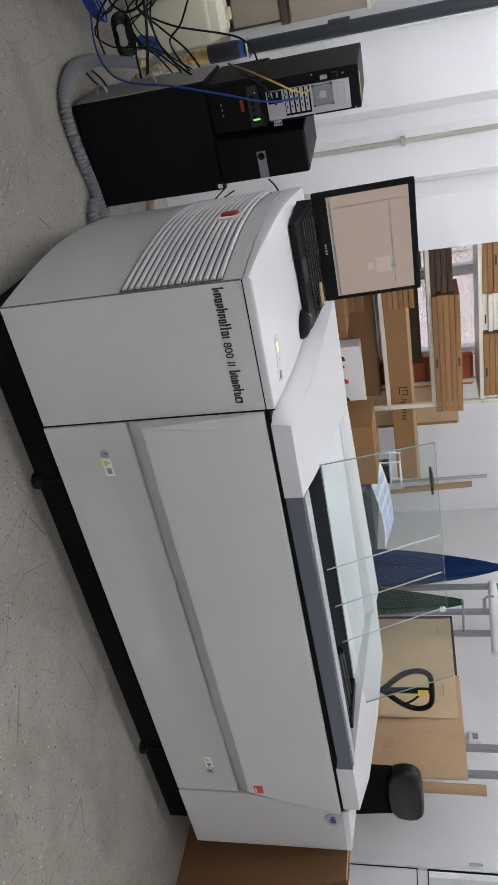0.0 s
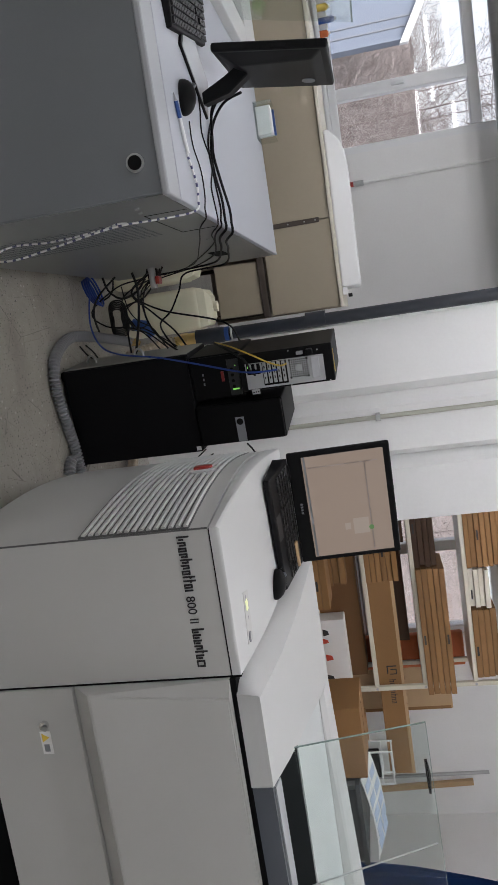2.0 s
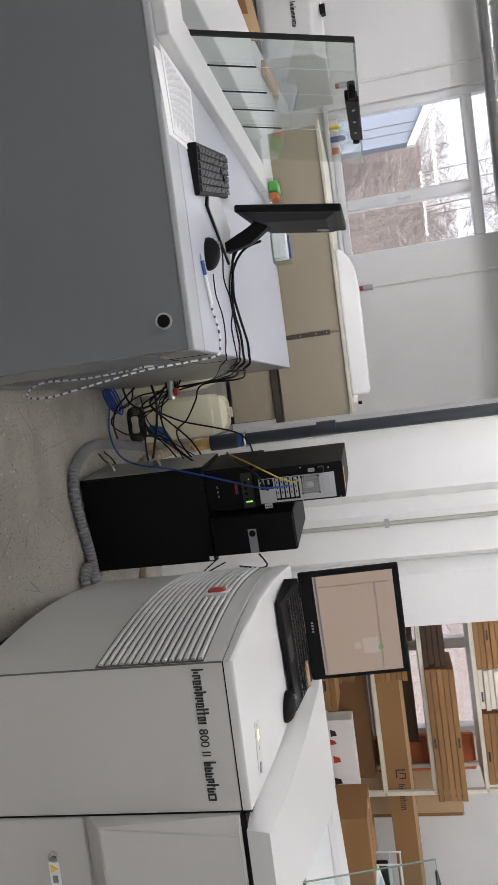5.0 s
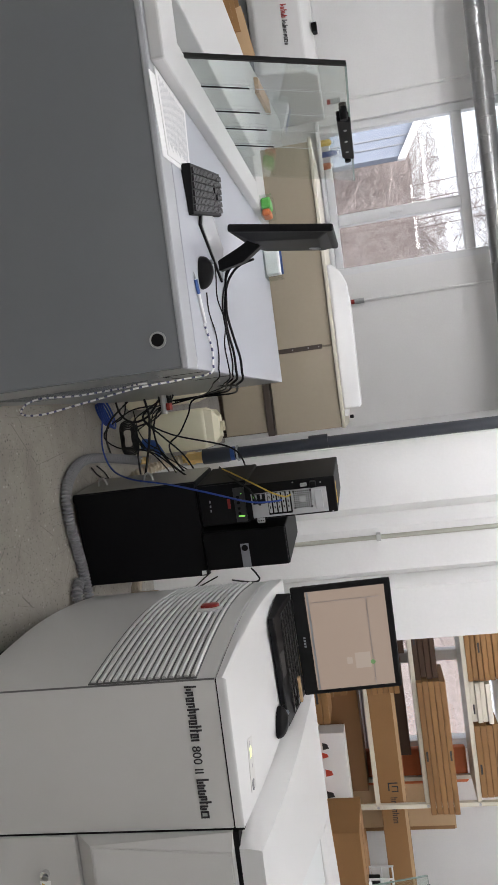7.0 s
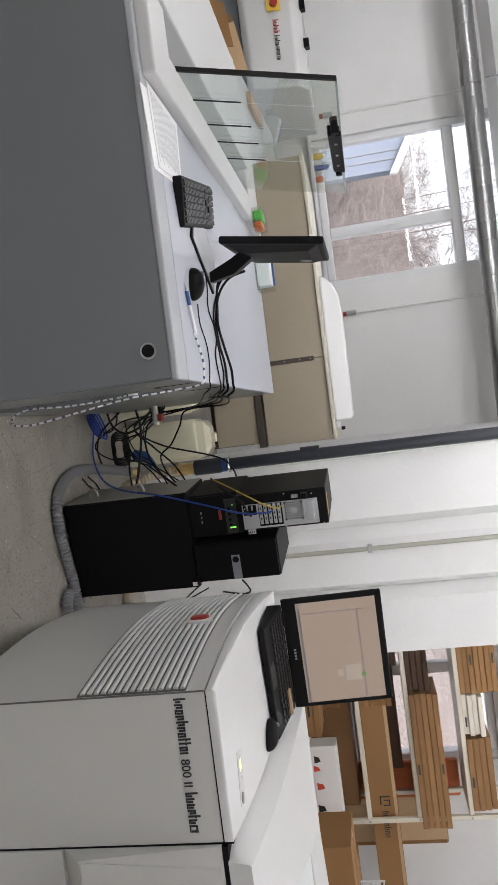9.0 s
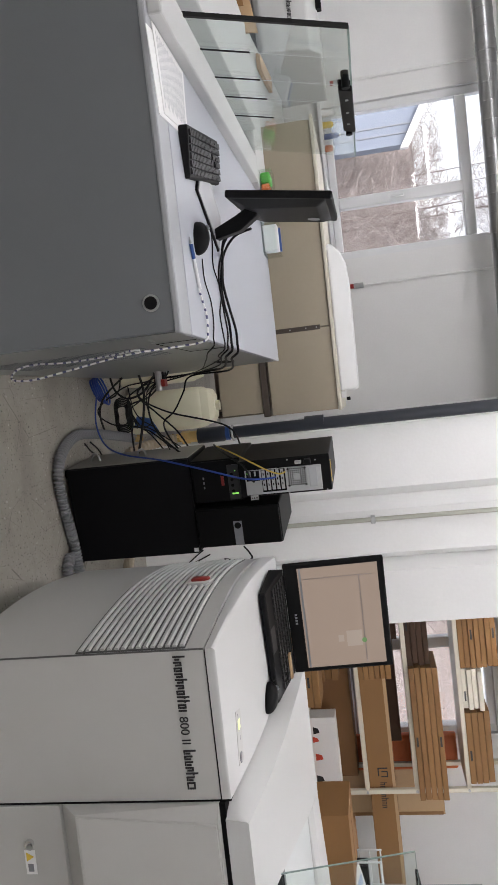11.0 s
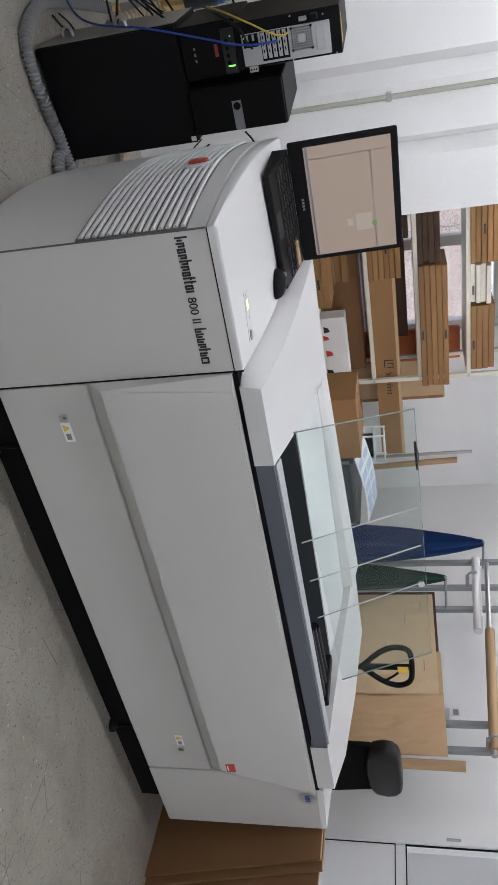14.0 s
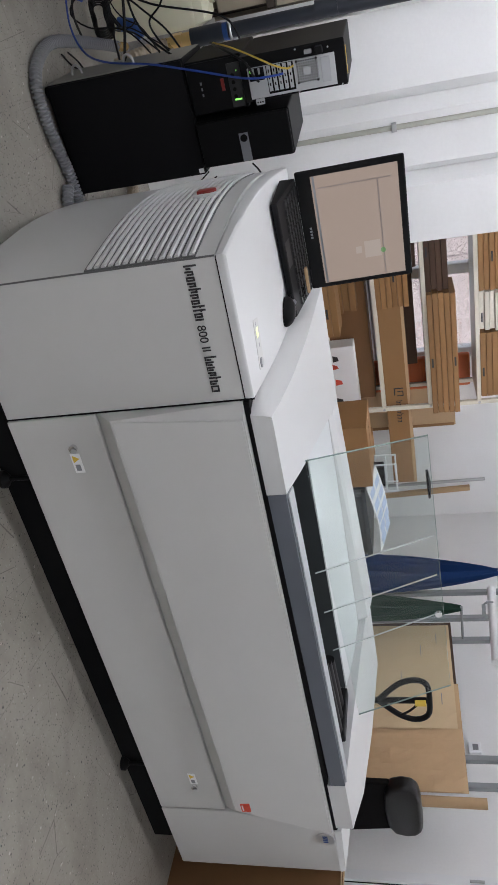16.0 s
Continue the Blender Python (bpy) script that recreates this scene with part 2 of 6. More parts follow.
        l.new(br.outputs[0], bg.inputs[0])
        on = n.new("ShaderNodeMath")
        on.operation = "MULTIPLY"
        l.new(thin.outputs[0], on.inputs[0])
        l.new(bg.outputs[0], on.inputs[1])
        half = n.new("ShaderNodeMath")
        half.operation = "MULTIPLY"
        half.inputs[1].default_value = dark
        l.new(on.outputs[0], half.inputs[0])
        ms = n.new("ShaderNodeMix")
        ms.data_type = "RGBA"
        l.new(half.outputs[0], ms.inputs["Factor"])
        l.new(prev, ms.inputs["A"])
        ms.inputs["B"].default_value = (0.10, 0.085, 0.075, 1)
        prev = ms.outputs["Result"]
    mu = n.new("ShaderNodeMix")
    mu.data_type = "RGBA"
    mu.blend_type = "MULTIPLY"
    mu.inputs["Factor"].default_value = 1
    l.new(prev, mu.inputs["A"])
    l.new(rp.outputs[0], mu.inputs["B"])
    l.new(mu.outputs["Result"], b.inputs["Base Color"])
    return m


M_FLOOR = floor_mat()


def twig_mat():
    m = mat("dry_twigs", (0.2, 0.17, 0.16), 0.9)
    n, l = m.node_tree.nodes, m.node_tree.links
    g = n.new("ShaderNodeNewGeometry")
    r = n.new("ShaderNodeValToRGB")
    r.color_ramp.elements[0].color = (0.13, 0.11, 0.105, 1)
    r.color_ramp.elements[1].color = (0.50, 0.44, 0.42, 1)
    l.new(g.outputs["Random Per Island"], r.inputs[0])
    l.new(r.outputs[0], n["Principled BSDF"].inputs["Base Color"])
    return m


M_TWIG = twig_mat()


# ---- mesh helpers ----
def thing(name, m, label, category, group="", kind=""):
    e = new(name)
    e.empty_display_size = 0.1
    e.matrix_basis = m if isinstance(m, Matrix) else Matrix.Translation(m)
    return tagged(e, label, category, group, kind)


def place(ob):
    own = ob.matrix_parent_inverse @ ob.matrix_basis if ob.parent else ob.matrix_basis
    return place(ob.parent) @ own if ob.parent else own


def part(name, bm, material, parent=None, label="", smooth=False, local=False):
    """One mesh object under a thing or part; world coordinates unless local."""
    bmesh.ops.recalc_face_normals(bm, faces=bm.faces)
    me = bpy.data.meshes.new(name)
    bm.to_mesh(me)
    bm.free()
    me.materials.append(material)
    if smooth:
        me.polygons.foreach_set("use_smooth", [True] * len(me.polygons))
        me.set_sharp_from_angle(angle=radians(35))
    ob = new(name, me)
    if parent is not None:
        ob.parent = parent
        if not local:
            ob.matrix_parent_inverse = place(parent).inverted()
    if label:
        tagged(ob, label)
    return ob


def single(name, bm, material, label, category, group="", kind="", smooth=False):
    ob = part(name, bm, material, smooth=smooth)
    return tagged(ob, label, category, group, kind)


def box(x0, x1, y0, y1, z0, z1, bevel=0.0, bm=None, seg=2):
    own = bmesh.new()
    bmesh.ops.create_cube(own, size=1)
    for v in own.verts:
        v.co = Vector((x0 + (v.co.x + 0.5) * (x1 - x0), y0 + (v.co.y + 0.5) * (y1 - y0), z0 + (v.co.z + 0.5) * (z1 - z0)))
    if bevel:
        bmesh.ops.bevel(own, geom=list(own.edges), offset=bevel, segments=seg, affect="EDGES", profile=0.5)
    return own if bm is None else merge(bm, own)


def merge(bm, other):
    me = bpy.data.meshes.new("tmp")
    other.to_mesh(me)
    other.free()
    bm.from_mesh(me)
    bpy.data.meshes.remove(me)
    return bm


def prism(poly, a0, a1, axis="z", bevel=0.0, bm=None, seg=2):
    """A polygon of pairs, drawn out along an axis: z takes (x, y), y takes (x, z), x takes (y, z)."""
    own = bmesh.new()
    put = {"z": lambda p, q, a: (p, q, a), "y": lambda p, q, a: (p, a, q), "x": lambda p, q, a: (a, p, q)}[axis]
    lo = [own.verts.new(put(p, q, a0)) for p, q in poly]
    hi = [own.verts.new(put(p, q, a1)) for p, q in poly]
    own.faces.new(lo)
    own.faces.new(hi[::-1])
    for i in range(len(poly)):
        j = (i + 1) % len(poly)
        own.faces.new((lo[i], hi[i], hi[j], lo[j]))
    bmesh.ops.recalc_face_normals(own, faces=own.faces)
    if bevel:
        bmesh.ops.bevel(own, geom=list(own.edges), offset=bevel, segments=seg, affect="EDGES", profile=0.5)
    return own if bm is None else merge(bm, own)


def hexa(bottom, top, bevel=0.0, bm=None):
    """A solid between two four-cornered loops of points."""
    own = bmesh.new()
    lo, hi = [own.verts.new(p) for p in bottom], [own.verts.new(p) for p in top]
    own.faces.new(lo)
    own.faces.new(hi[::-1])
    for i in range(len(lo)):
        j = (i + 1) % len(lo)
        own.faces.new((lo[i], hi[i], hi[j], lo[j]))
    bmesh.ops.recalc_face_normals(own, faces=own.faces)
    if bevel:
        bmesh.ops.bevel(own, geom=list(own.edges), offset=bevel, segments=2, affect="EDGES", profile=0.5)
    return own if bm is None else merge(bm, own)


def spline(points, step=0.02):
    pts = [Vector(p) for p in points]
    out = []
    for i in range(len(pts) - 1):
        p0, p1, p2, p3 = pts[max(i - 1, 0)], pts[i], pts[i + 1], pts[min(i + 2, len(pts) - 1)]
        n = max(2, int((p2 - p1).length / step))
        for k in range(n):
            t = k / n
            out.append(0.5 * ((2 * p1) + (p2 - p0) * t + (2 * p0 - 5 * p1 + 4 * p2 - p3) * t * t + (3 * p1 - p0 - 3 * p2 + p3) * t ** 3))
    return out + [pts[-1]]


def sweep(points, radius, seg=8, bm=None, ribs=0.0, pitch=0.012):
    """A round tube along points; ribs: depth of its corrugation."""
    bm = bm or bmesh.new()
    pts = [Vector(p) for p in points]
    rings, ref, run = [], None, 0.0
    for i, p in enumerate(pts):
        d = (pts[min(i + 1, len(pts) - 1)] - pts[max(i - 1, 0)]).normalized()
        if ref is None:
            ref = d.orthogonal().normalized()
        ref = (ref - d * ref.dot(d)).normalized()
        side = d.cross(ref)
        if i:
            run += (p - pts[i - 1]).length
        r = radius(i / (len(pts) - 1)) if callable(radius) else radius
        if ribs:
            r += ribs * (1 if (i // 2) % 2 else -1) if pitch < 0.1 else ribs * (1 if int(run / (pitch / 2)) % 2 else -1)
        rings.append([bm.verts.new(p + r * (math.cos(a) * ref + math.sin(a) * side)) for a in (2 * math.pi * k / seg for k in range(seg))])
    for a, b in zip(rings, rings[1:]):
        for k in range(seg):
            bm.faces.new((a[k], a[(k + 1) % seg], b[(k + 1) % seg], b[k]))
    bm.faces.new(rings[0][::-1])
    bm.faces.new(rings[-1])
    return bm


def rod(a, b, r, seg=10, bm=None):
    return sweep([a, b], r, seg, bm)


def disc(center, normal, r, depth, seg=20, bm=None):
    c, nrm = Vector(center), Vector(normal).normalized()
    return sweep([c, c + nrm * depth], r, seg, bm)


# ---- the large structure ----
XL, XR, YB, YF, ZC = -5.6, 4.45, 4.8, -4.6, 2.95
single("floor", box(XL - 0.2, XR + 0.2, YF - 0.2, YB + 0.2, -0.1, 0.0), M_FLOOR, "grey terrazzo screed floor with dark scuffs and chips", "floor", kind="structure")
single("ceiling", box(XL - 0.2, XR + 0.2, YF - 0.2, YB + 0.2, ZC, ZC + 0.15), M_CEIL, "plain white painted ceiling", "ceiling", kind="structure")


def wall_with_holes(name, axis, at, thick, span, holes, label):
    """A wall standing in the plane axis = at, cut by upright openings (from, to, low, high)."""
    bm = bmesh.new()
    cuts = sorted(holes)
    p = span[0]
    def put(a, b, z0, z1):
        if b - a > 1e-4 and z1 - z0 > 1e-4:
            box(*((a, b, at, at + thick) if axis == "y" else (at, at + thick, a, b)), z0, z1, bm=bm)
    for a, b, z0, z1 in cuts:
        put(p, a, 0, ZC)
        put(a, b, 0, z0)
        put(a, b, z1, ZC)
        p = b
    put(p, span[1], 0, ZC)
    return single(name, bm, M_WALL, label, "wall", kind="structure")


WIN1 = (-3.065, -1.745, 1.20, 2.86)
WIN2 = (0.95, 2.60, 0.95, 2.20)
wall_with_holes("wall_north", "y", YB, 0.3, (XL - 0.2, XR + 0.2), [WIN1, WIN2], "white painted masonry wall with two windows")
wall_with_holes("wall_south", "y", YF - 0.2, 0.2, (XL - 0.2, XR + 0.2), [], "plain white painted wall")
wall_with_holes("wall_west", "x", XL - 0.2, 0.2, (YF, YB), [], "plain white painted wall")
DOORGAP = (-0.25, 0.96, 0.0, 2.20)
wall_with_holes("wall_east", "x", XR, 0.2, (YF, YB), [DOORGAP], "white painted wall with a glazed door")

# white pier that steps forward, with shallow upright ribs
pier = bmesh.new()
PY = 2.2
prof = [(-0.40, PY), (-0.06, PY), (-0.01, PY + 0.085), (0.06, PY + 0.02), (0.12, PY + 0.02), (0.20, PY + 0.02), (0.30, PY + 0.02), (0.34, PY + 0.095), (0.40, PY + 0.01), (0.685, PY), (0.685, YB), (-0.40, YB)]
prism(prof, 0, ZC, "z", bm=pier)
single("wall_pier", pier, M_WALL, "white painted wall pier with shallow vertical ribs", "wall", kind="structure")
# ceiling beam above the window
single("beam", box(XL, XR, 4.35, YB, 2.72, ZC), M_WALL, "white painted downstand beam along the wall", "beam", kind="structure")


def window(name, x0, x1, z0, z1, mullions, transoms, label):
    w = thing(name, (0.5 * (x0 + x1), YB + 0.06, z0), label, "window", kind="structure")
    y0, y1, f = YB + 0.04, YB + 0.12, 0.07
    bm = bmesh.new()
    for b in ((x0, x0 + f, z0, z1), (x1 - f, x1, z0, z1)):
        box(b[0], b[1], y0, y1, b[2], b[3], 0.008, bm)
    for z in (z0, z1 - f):
        box(x0 + f, x1 - f, y0 + 0.002, y1 - 0.002, z, z + f, 0.008, bm)
    part("window_frame", bm, M_FRAME, w)
    m_x = mullions[0]
    xs, zs = [x0 + f] + mullions + [x1 - f], [z0 + f] + transoms + [z1 - f]
    for m in mullions:
        part("mullion", box(m - 0.05, m + 0.05, y0 - 0.008, y1, z0 + f, (transoms[0] if transoms else z1 - f), 0.01), M_FRAME, w)
    for t in transoms:
        part("transom", box(x0 + f, x1 - f, y0 - 0.01, y1, t - 0.045, t + 0.045, 0.01), M_FRAME, w)
    for i in range(len(zs) - 1):
        cols = xs if i == 0 else [xs[0], xs[-1]]
        for a, b in zip(cols, cols[1:]):
            pane = part("pane", box(a, b, y0 + 0.03, y0 + 0.036, zs[i], zs[i + 1]), M_PANE, w)
            pane.visible_shadow = False
    part("handle", box(m_x - 0.012, m_x + 0.012, y0 - 0.035, y0 - 0.01, z0 + 0.52, z0 + 0.63, 0.004), M_FRAME, w)
    part("window_sill", box(x0 - 0.04, x1 + 0.04, YB - 0.10, YB + 0.05, z0 - 0.035, z0, 0.006), M_FRAME, w)
    return w


window("window_1", *WIN1, [-2.235], [2.37], "white plastic casement window with a transom light")
window("window_2", *WIN2, [1.75], [], "white framed window behind the shelving")

# glazed door in the east wall
d = thing("door_1", (XR, 0.22, 0), "white plastic door with panels and glazing, closed", "door", kind="structure")
part("door_frame", prism([(-0.25, 0), (-0.25, 2.2), (0.96, 2.2), (0.96, 0), (0.895, 0), (0.895, 2.13), (-0.18, 2.13), (-0.18, 0)], XR - 0.03, XR + 0.1, "x"), M_FRAME, d)
bm = box(XR + 0.0, XR + 0.06, -0.177, 0.892, 0.0, 1.155, 0.004)
box(XR + 0.0, XR + 0.06, -0.177, -0.08, 1.155, 2.127, 0.004, bm)
box(XR + 0.0, XR + 0.06, -0.08, 0.892, 2.03, 2.127, 0.004, bm)
part("door_leaf", bm, M_FRAME, d)
p = part("pane", box(XR + 0.028, XR + 0.034, -0.08, 0.892, 1.155, 2.03), M_PANE, d)
p.visible_shadow = False
for y0, y1, z0, z1 in ((0.888, 0.896, 0.10, 1.088), (-0.15, -0.142, 0.10, 1.088), (-0.142, 0.888, 1.081, 1.088), (-0.142, 0.888, 0.10, 0.108), (0.884, 0.8945, 1.152, 2.03), (-0.08, 0.884, 1.152, 1.160)):
    part("bead", box(XR - 0.003, XR + 0.004, y0, y1, z0, z1), M_DARKGAP, d, "dark gasket line")
for z in (0.35, 1.42, 1.95):
    part("hinge", rod((XR - 0.036, 0.925, z), (XR - 0.036, 0.925, z + 0.09), 0.009, 12), M_STEEL, d, "steel barrel hinge", smooth=True)

# room behind the door, so that the glazing shows depth
single("corridor_wall", box(XR + 1.6, XR + 1.7, -2.0, 2.4, 0, ZC), M_WALL, "white wall of the next room behind the door", "wall", kind="structure")
single("corridor_floor", box(XR + 0.2, XR + 1.6, -2.0, 2.4, -0.1, 0.0), M_FLOOR, "grey floor of the next room", "floor", kind="structure")
single("corridor_ceiling", box(XR + 0.2, XR + 1.7, -2.0, 2.4, ZC, ZC + 0.1), M_CEIL, "white ceiling of the next room", "ceiling", kind="structure")


# ---- ceiling lamps, added out of view as fill light ----
def batten(x, y, length=1.25):
    lamp = thing("fill_ceiling_light", (x, y, 2.70), "slim white linear ceiling light, added as fill light", "ceiling light", "ceiling lights")
    part("body", box(x - length / 2, x + length / 2, y - 0.05, y + 0.05, 2.68, 2.72, 0.006), M_FRAME, lamp)
    part("diffuser", box(x - length / 2 + 0.01, x + length / 2 - 0.01, y - 0.045, y + 0.045, 2.635, 2.678, 0.012), M_TUBELIGHT, lamp, "glowing white diffuser")
    for dx in (-0.4, 0.4):
        part("hanger", rod((x + dx, y, 2.72), (x + dx, y, ZC), 0.006), M_STEEL, lamp)


# lamp added to brighten the next room behind the glazing
batten(XR + 0.9, 0.3, 1.0)
# assumed grid of fill lamps; column -0.5 has extra rows for the machine gap
for bx in (-4.0, -2.2, -0.5, 1.5, 3.3):
    for by in (-3.2, -0.6, 0.6, 1.5) if bx == -0.5 else (-3.2, -0.6, 1.5, 3.2):
        batten(bx, by)


# ---- ribbed ventilation duct under the ceiling ----
duct = thing("ventilation_duct", (-2.6, 4.2, 2.5), "galvanised spiral duct running below the ceiling", "duct")
bm = bmesh.new()
sweep([(-5.5, 4.2, 2.500), (-0.45, 4.2, 2.480)], 0.076, 28, bm)
part("pipe", bm, M_ALU, duct, smooth=True)
for i in range(36):
    x = -5.45 + 0.138 * i
    z = 2.500 - 0.004 * (x + 5.5)
    part("seam", sweep([(x - 0.008 + 0.004 * k + 0.03, 4.2, z) for k in range(4)], lambda f: 0.0762 + 0.0022 * math.sin(math.pi * f), 28), M_ALU, duct, smooth=True)
for x in (-3.08, -1.72):
    part("coupling", disc((x - 0.045, 4.2, 2.500 - 0.004 * (x + 5.5)), (1, 0, 0), 0.081, 0.09, 28), M_ALU, duct, smooth=True)
    part("strap", rod((x, 4.2, 2.60), (x, 4.2, ZC), 0.006), M_STEEL, duct)


# ---- outdoors behind the windows ----
single("ground", box(-60, 60, YB + 0.4, 90, -1.2, -1.0), M_SNOW, "snowy ground outside the windows", "ground", kind="structure")
single("backdrop", box(-60, 60, 60, 61, -1, 7.0), M_HILL, "brown leafless woodland in the distance", "backdrop", kind="structure")
b = thing("neighbour_building", (-9, 16, -1), "pale blue-grey building with a sloping roof edge", "building")
gable = [(-16, -1), (-6.15, -1), (-6.15, 2.80), (-10.5, 5.30), (-16, 5.30)]
part("wall", prism(gable, 16, 16.35, "y"), M_FACADE, b)
part("verge", hexa([(-6.02, 15.8, 2.68), (-6.02, 15.98, 2.68), (-10.6, 15.98, 5.315), (-10.6, 15.8, 5.315)], [(-6.02, 15.8, 2.86), (-6.02, 15.98, 2.86), (-10.6, 15.98, 5.495), (-10.6, 15.8, 5.495)]), M_WHITE, b, "white sloping roof edge")
part("corner_strip", box(-6.18, -6.12, 15.9, 16.02, -1, 2.72), M_FACADE, b, "white corner strip")
for x in (-6.42, -6.62):
    part("board_joint", box(x, x + 0.025, 15.97, 16.0, -1, 3.0), M_GREYINK, b)
rng = random.Random(5)


def bare_tree(x, y, h):
    t = thing("bare_tree", (x, y, -1), "leafless winter tree with thin twigs", "tree", "trees outside")
    bm = sweep(spline([(x, y, -1), (x + 0.1, y, -1 + h * 0.4), (x - 0.05, y, -1 + h)], 0.4), lambda f: 0.045 * (1 - 0.85 * f), 6)
    part("trunk", bm, M_BARK, t)
    tw = bmesh.new()
    def grow(p, d, ln, r, depth):
        q = p + d * ln
        sweep([p, q], lambda f: r * (1 - 0.4 * f), 3, tw)
        if depth:
            for _ in range(4):
                nd = (d + Vector((rng.uniform(-1, 1), rng.uniform(-1, 1), rng.uniform(-0.5, 0.8))) * 0.75).normalized()
                grow(p + d * ln * rng.uniform(0.4, 1), nd, ln * rng.uniform(0.55, 0.8), r * 0.6, depth - 1)
    for i in range(34):
        z = -1 + h * rng.uniform(0.15, 0.95)
        a = rng.uniform(0, 6.28)
        grow(Vector((x, y, z)), Vector((math.cos(a), math.sin(a), rng.uniform(0.1, 0.7))).normalized(), h * 0.15, 0.008, 3)
    part("crown", tw, M_BARK, t)


for x, y, h in ((-5.0, 17.5, 6.4), (-6.6, 22, 7.5), (-4.0, 19, 6.2), (-5.4, 20.5, 6.6), (-3.0, 21, 6.6), (-4.6, 23, 7.2), (-7.6, 24, 7.4), (3.4, 16, 6), (5.8, 18, 6)):
    bare_tree(x, y, h)


tw = bmesh.new()
for i in range(15000):
    x, y = rng.uniform(-9.5, -2.6), rng.uniform(15.0, 24.0)
    if x < -5.4 and y < 17:
        continue
    if i > 13000:
        x += 12.4
    z = rng.uniform(-0.6, 3.3 + 0.16 * (y - 15) - 0.9 * rng.random() ** 2)
    d = Vector((rng.uniform(-1, 1), rng.uniform(-0.4, 0.4), rng.uniform(-0.25, 1))).normalized() * rng.uniform(0.15, 0.6)
    p = Vector((x, y, z))
    sweep([p, p + 0.5 * d + Vector((rng.uniform(-0.06, 0.06), 0, rng.uniform(-0.06, 0.06))), p + d], lambda f: 0.006 * (1 - 0.6 * f), 3, tw)
single("undergrowth", tw, M_TWIG, "dense thicket of bare winter twigs outside the window", "shrubs", kind="stuff")


# ---- plate-setting machine with its text module ----
def lettering(word, x, z, h, put, parent, material):
    """Upright strokes in the rhythm of a printed word: one bar group for each character."""
    tall = set("TtdklbhQKPABCDEFGHIJLMNORSUVWXYZ8")
    bm = bmesh.new()
    for ch in word:
        if ch == " ":
            x += 0.45 * h
            continue
        top = h if ch in tall else 0.68 * h
        w = {"i": 0.14, "l": 0.14, "r": 0.24, "t": 0.22, "m": 0.58}.get(ch, 0.36) * h
        s = 0.14 * h
        put(bm, x, x + s, z, z + top)
        if w > 0.2 * h:
            if ord(ch) % 3:
                put(bm, x + s, x + w, z + 0.68 * h - s, z + 0.68 * h)
            if ord(ch) % 2:
                put(bm, x + s, x + w, z, z + 0.8 * s)
            if w > 0.3 * h:
                put(bm, x + w - s, x + w, z + s, z + 0.68 * h - s)
        x += w + 0.10 * h
    part("marking", bm, material, parent, "dark printed marking")
    return x


def a_side(y):
    """How far the rounded end bulges out at depth y."""
    return -0.045 * math.sin(math.pi * min(max(y / 0.98, 0), 1))


A = thing("plate_setter", (1.3, 0.5, 0), "large light grey plate-setting machine with a glass guard", "printing machine")
# end module: body with a bulging end wall
ys = [0.98 * i / 16 for i in range(17)]
outline = [(0.392, 0.0), (0.392, 0.98)] + [(a_side(y) + 0.0, y) for y in reversed(ys)]
part("end_module", prism(outline, 0.162, 0.872, "z", 0.0), M_SHELL, A, smooth=True)
# seam between front skin and end skin
bm = sweep([(-0.001, -0.001, 0.162), (-0.001, -0.001, 0.872)], 0.0025, 6)
part("seam", bm, M_BACKING, A)
# cap of the end module: rim and sloping worktop
def cap_loop(z0, slope, inset):
    pts = [(a_side(y) * 0.8 + inset, y + (inset if y < 0.5 else -inset)) for y in ys]
    right = [(0.392 + 0.036 * math.sin(math.pi * y / 0.98), y) for y in reversed(ys)]
    return [(p, q, z0 + slope * q) for p, q in pts + right]
def loft(loops):
    bm = bmesh.new()
    rings = [[bm.verts.new(p) for p in lp] for lp in loops]
    for a, b in zip(rings, rings[1:]):
        for i in range(len(a)):
            j = (i + 1) % len(a)
            bm.faces.new((a[i], a[j], b[j], b[i]))
    bm.faces.new(rings[0][::-1])
    bm.faces.new(rings[-1])
    return bm
part("cap", loft([cap_loop(0.8765, 0.0, -0.002), cap_loop(0.8930, 0.034, -0.003), cap_loop(0.8975, 0.036, 0.000), cap_loop(0.9000, 0.036, 0.006)]), M_HOOD, A, "slightly sloping white worktop", smooth=True)
part("shadow_gap", prism([(0.004 + a_side(y) * 0.8, y + 0.004) for y in ys] + [(0.39, 0.97), (0.39, 0.004)], 0.8715, 0.8770, "z"), M_DARKGAP, A)
# louvre panel on the rounded end
NL = 15
for i in range(NL):
    z0 = 0.535 + i * 0.0195
    y1 = 0.94
    bm = bmesh.new()
    n = 18
    rows = []
    for k in range(n + 1):
        y = 0.012 + (y1 - 0.012) * k / n
        x = a_side(y)
        rows.append([bm.verts.new((x + dx, y, z0 + dz)) for dx, dz in ((0.002, 0.0), (-0.008, 0.001), (-0.0095, 0.005), (-0.0095, 0.009), (-0.007, 0.012), (0.002, 0.013))])
    for a, b in zip(rows, rows[1:]):
        for j in range(5):
            bm.faces.new((a[j], a[j + 1], b[j + 1], b[j]))
    bm.faces.new(rows[0][::-1])
    bm.faces.new(rows[-1])
    part("louvre", bm, M_HOOD, A, smooth=True)
# grey sheet gives the gaps between the slats their painted shade
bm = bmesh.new()
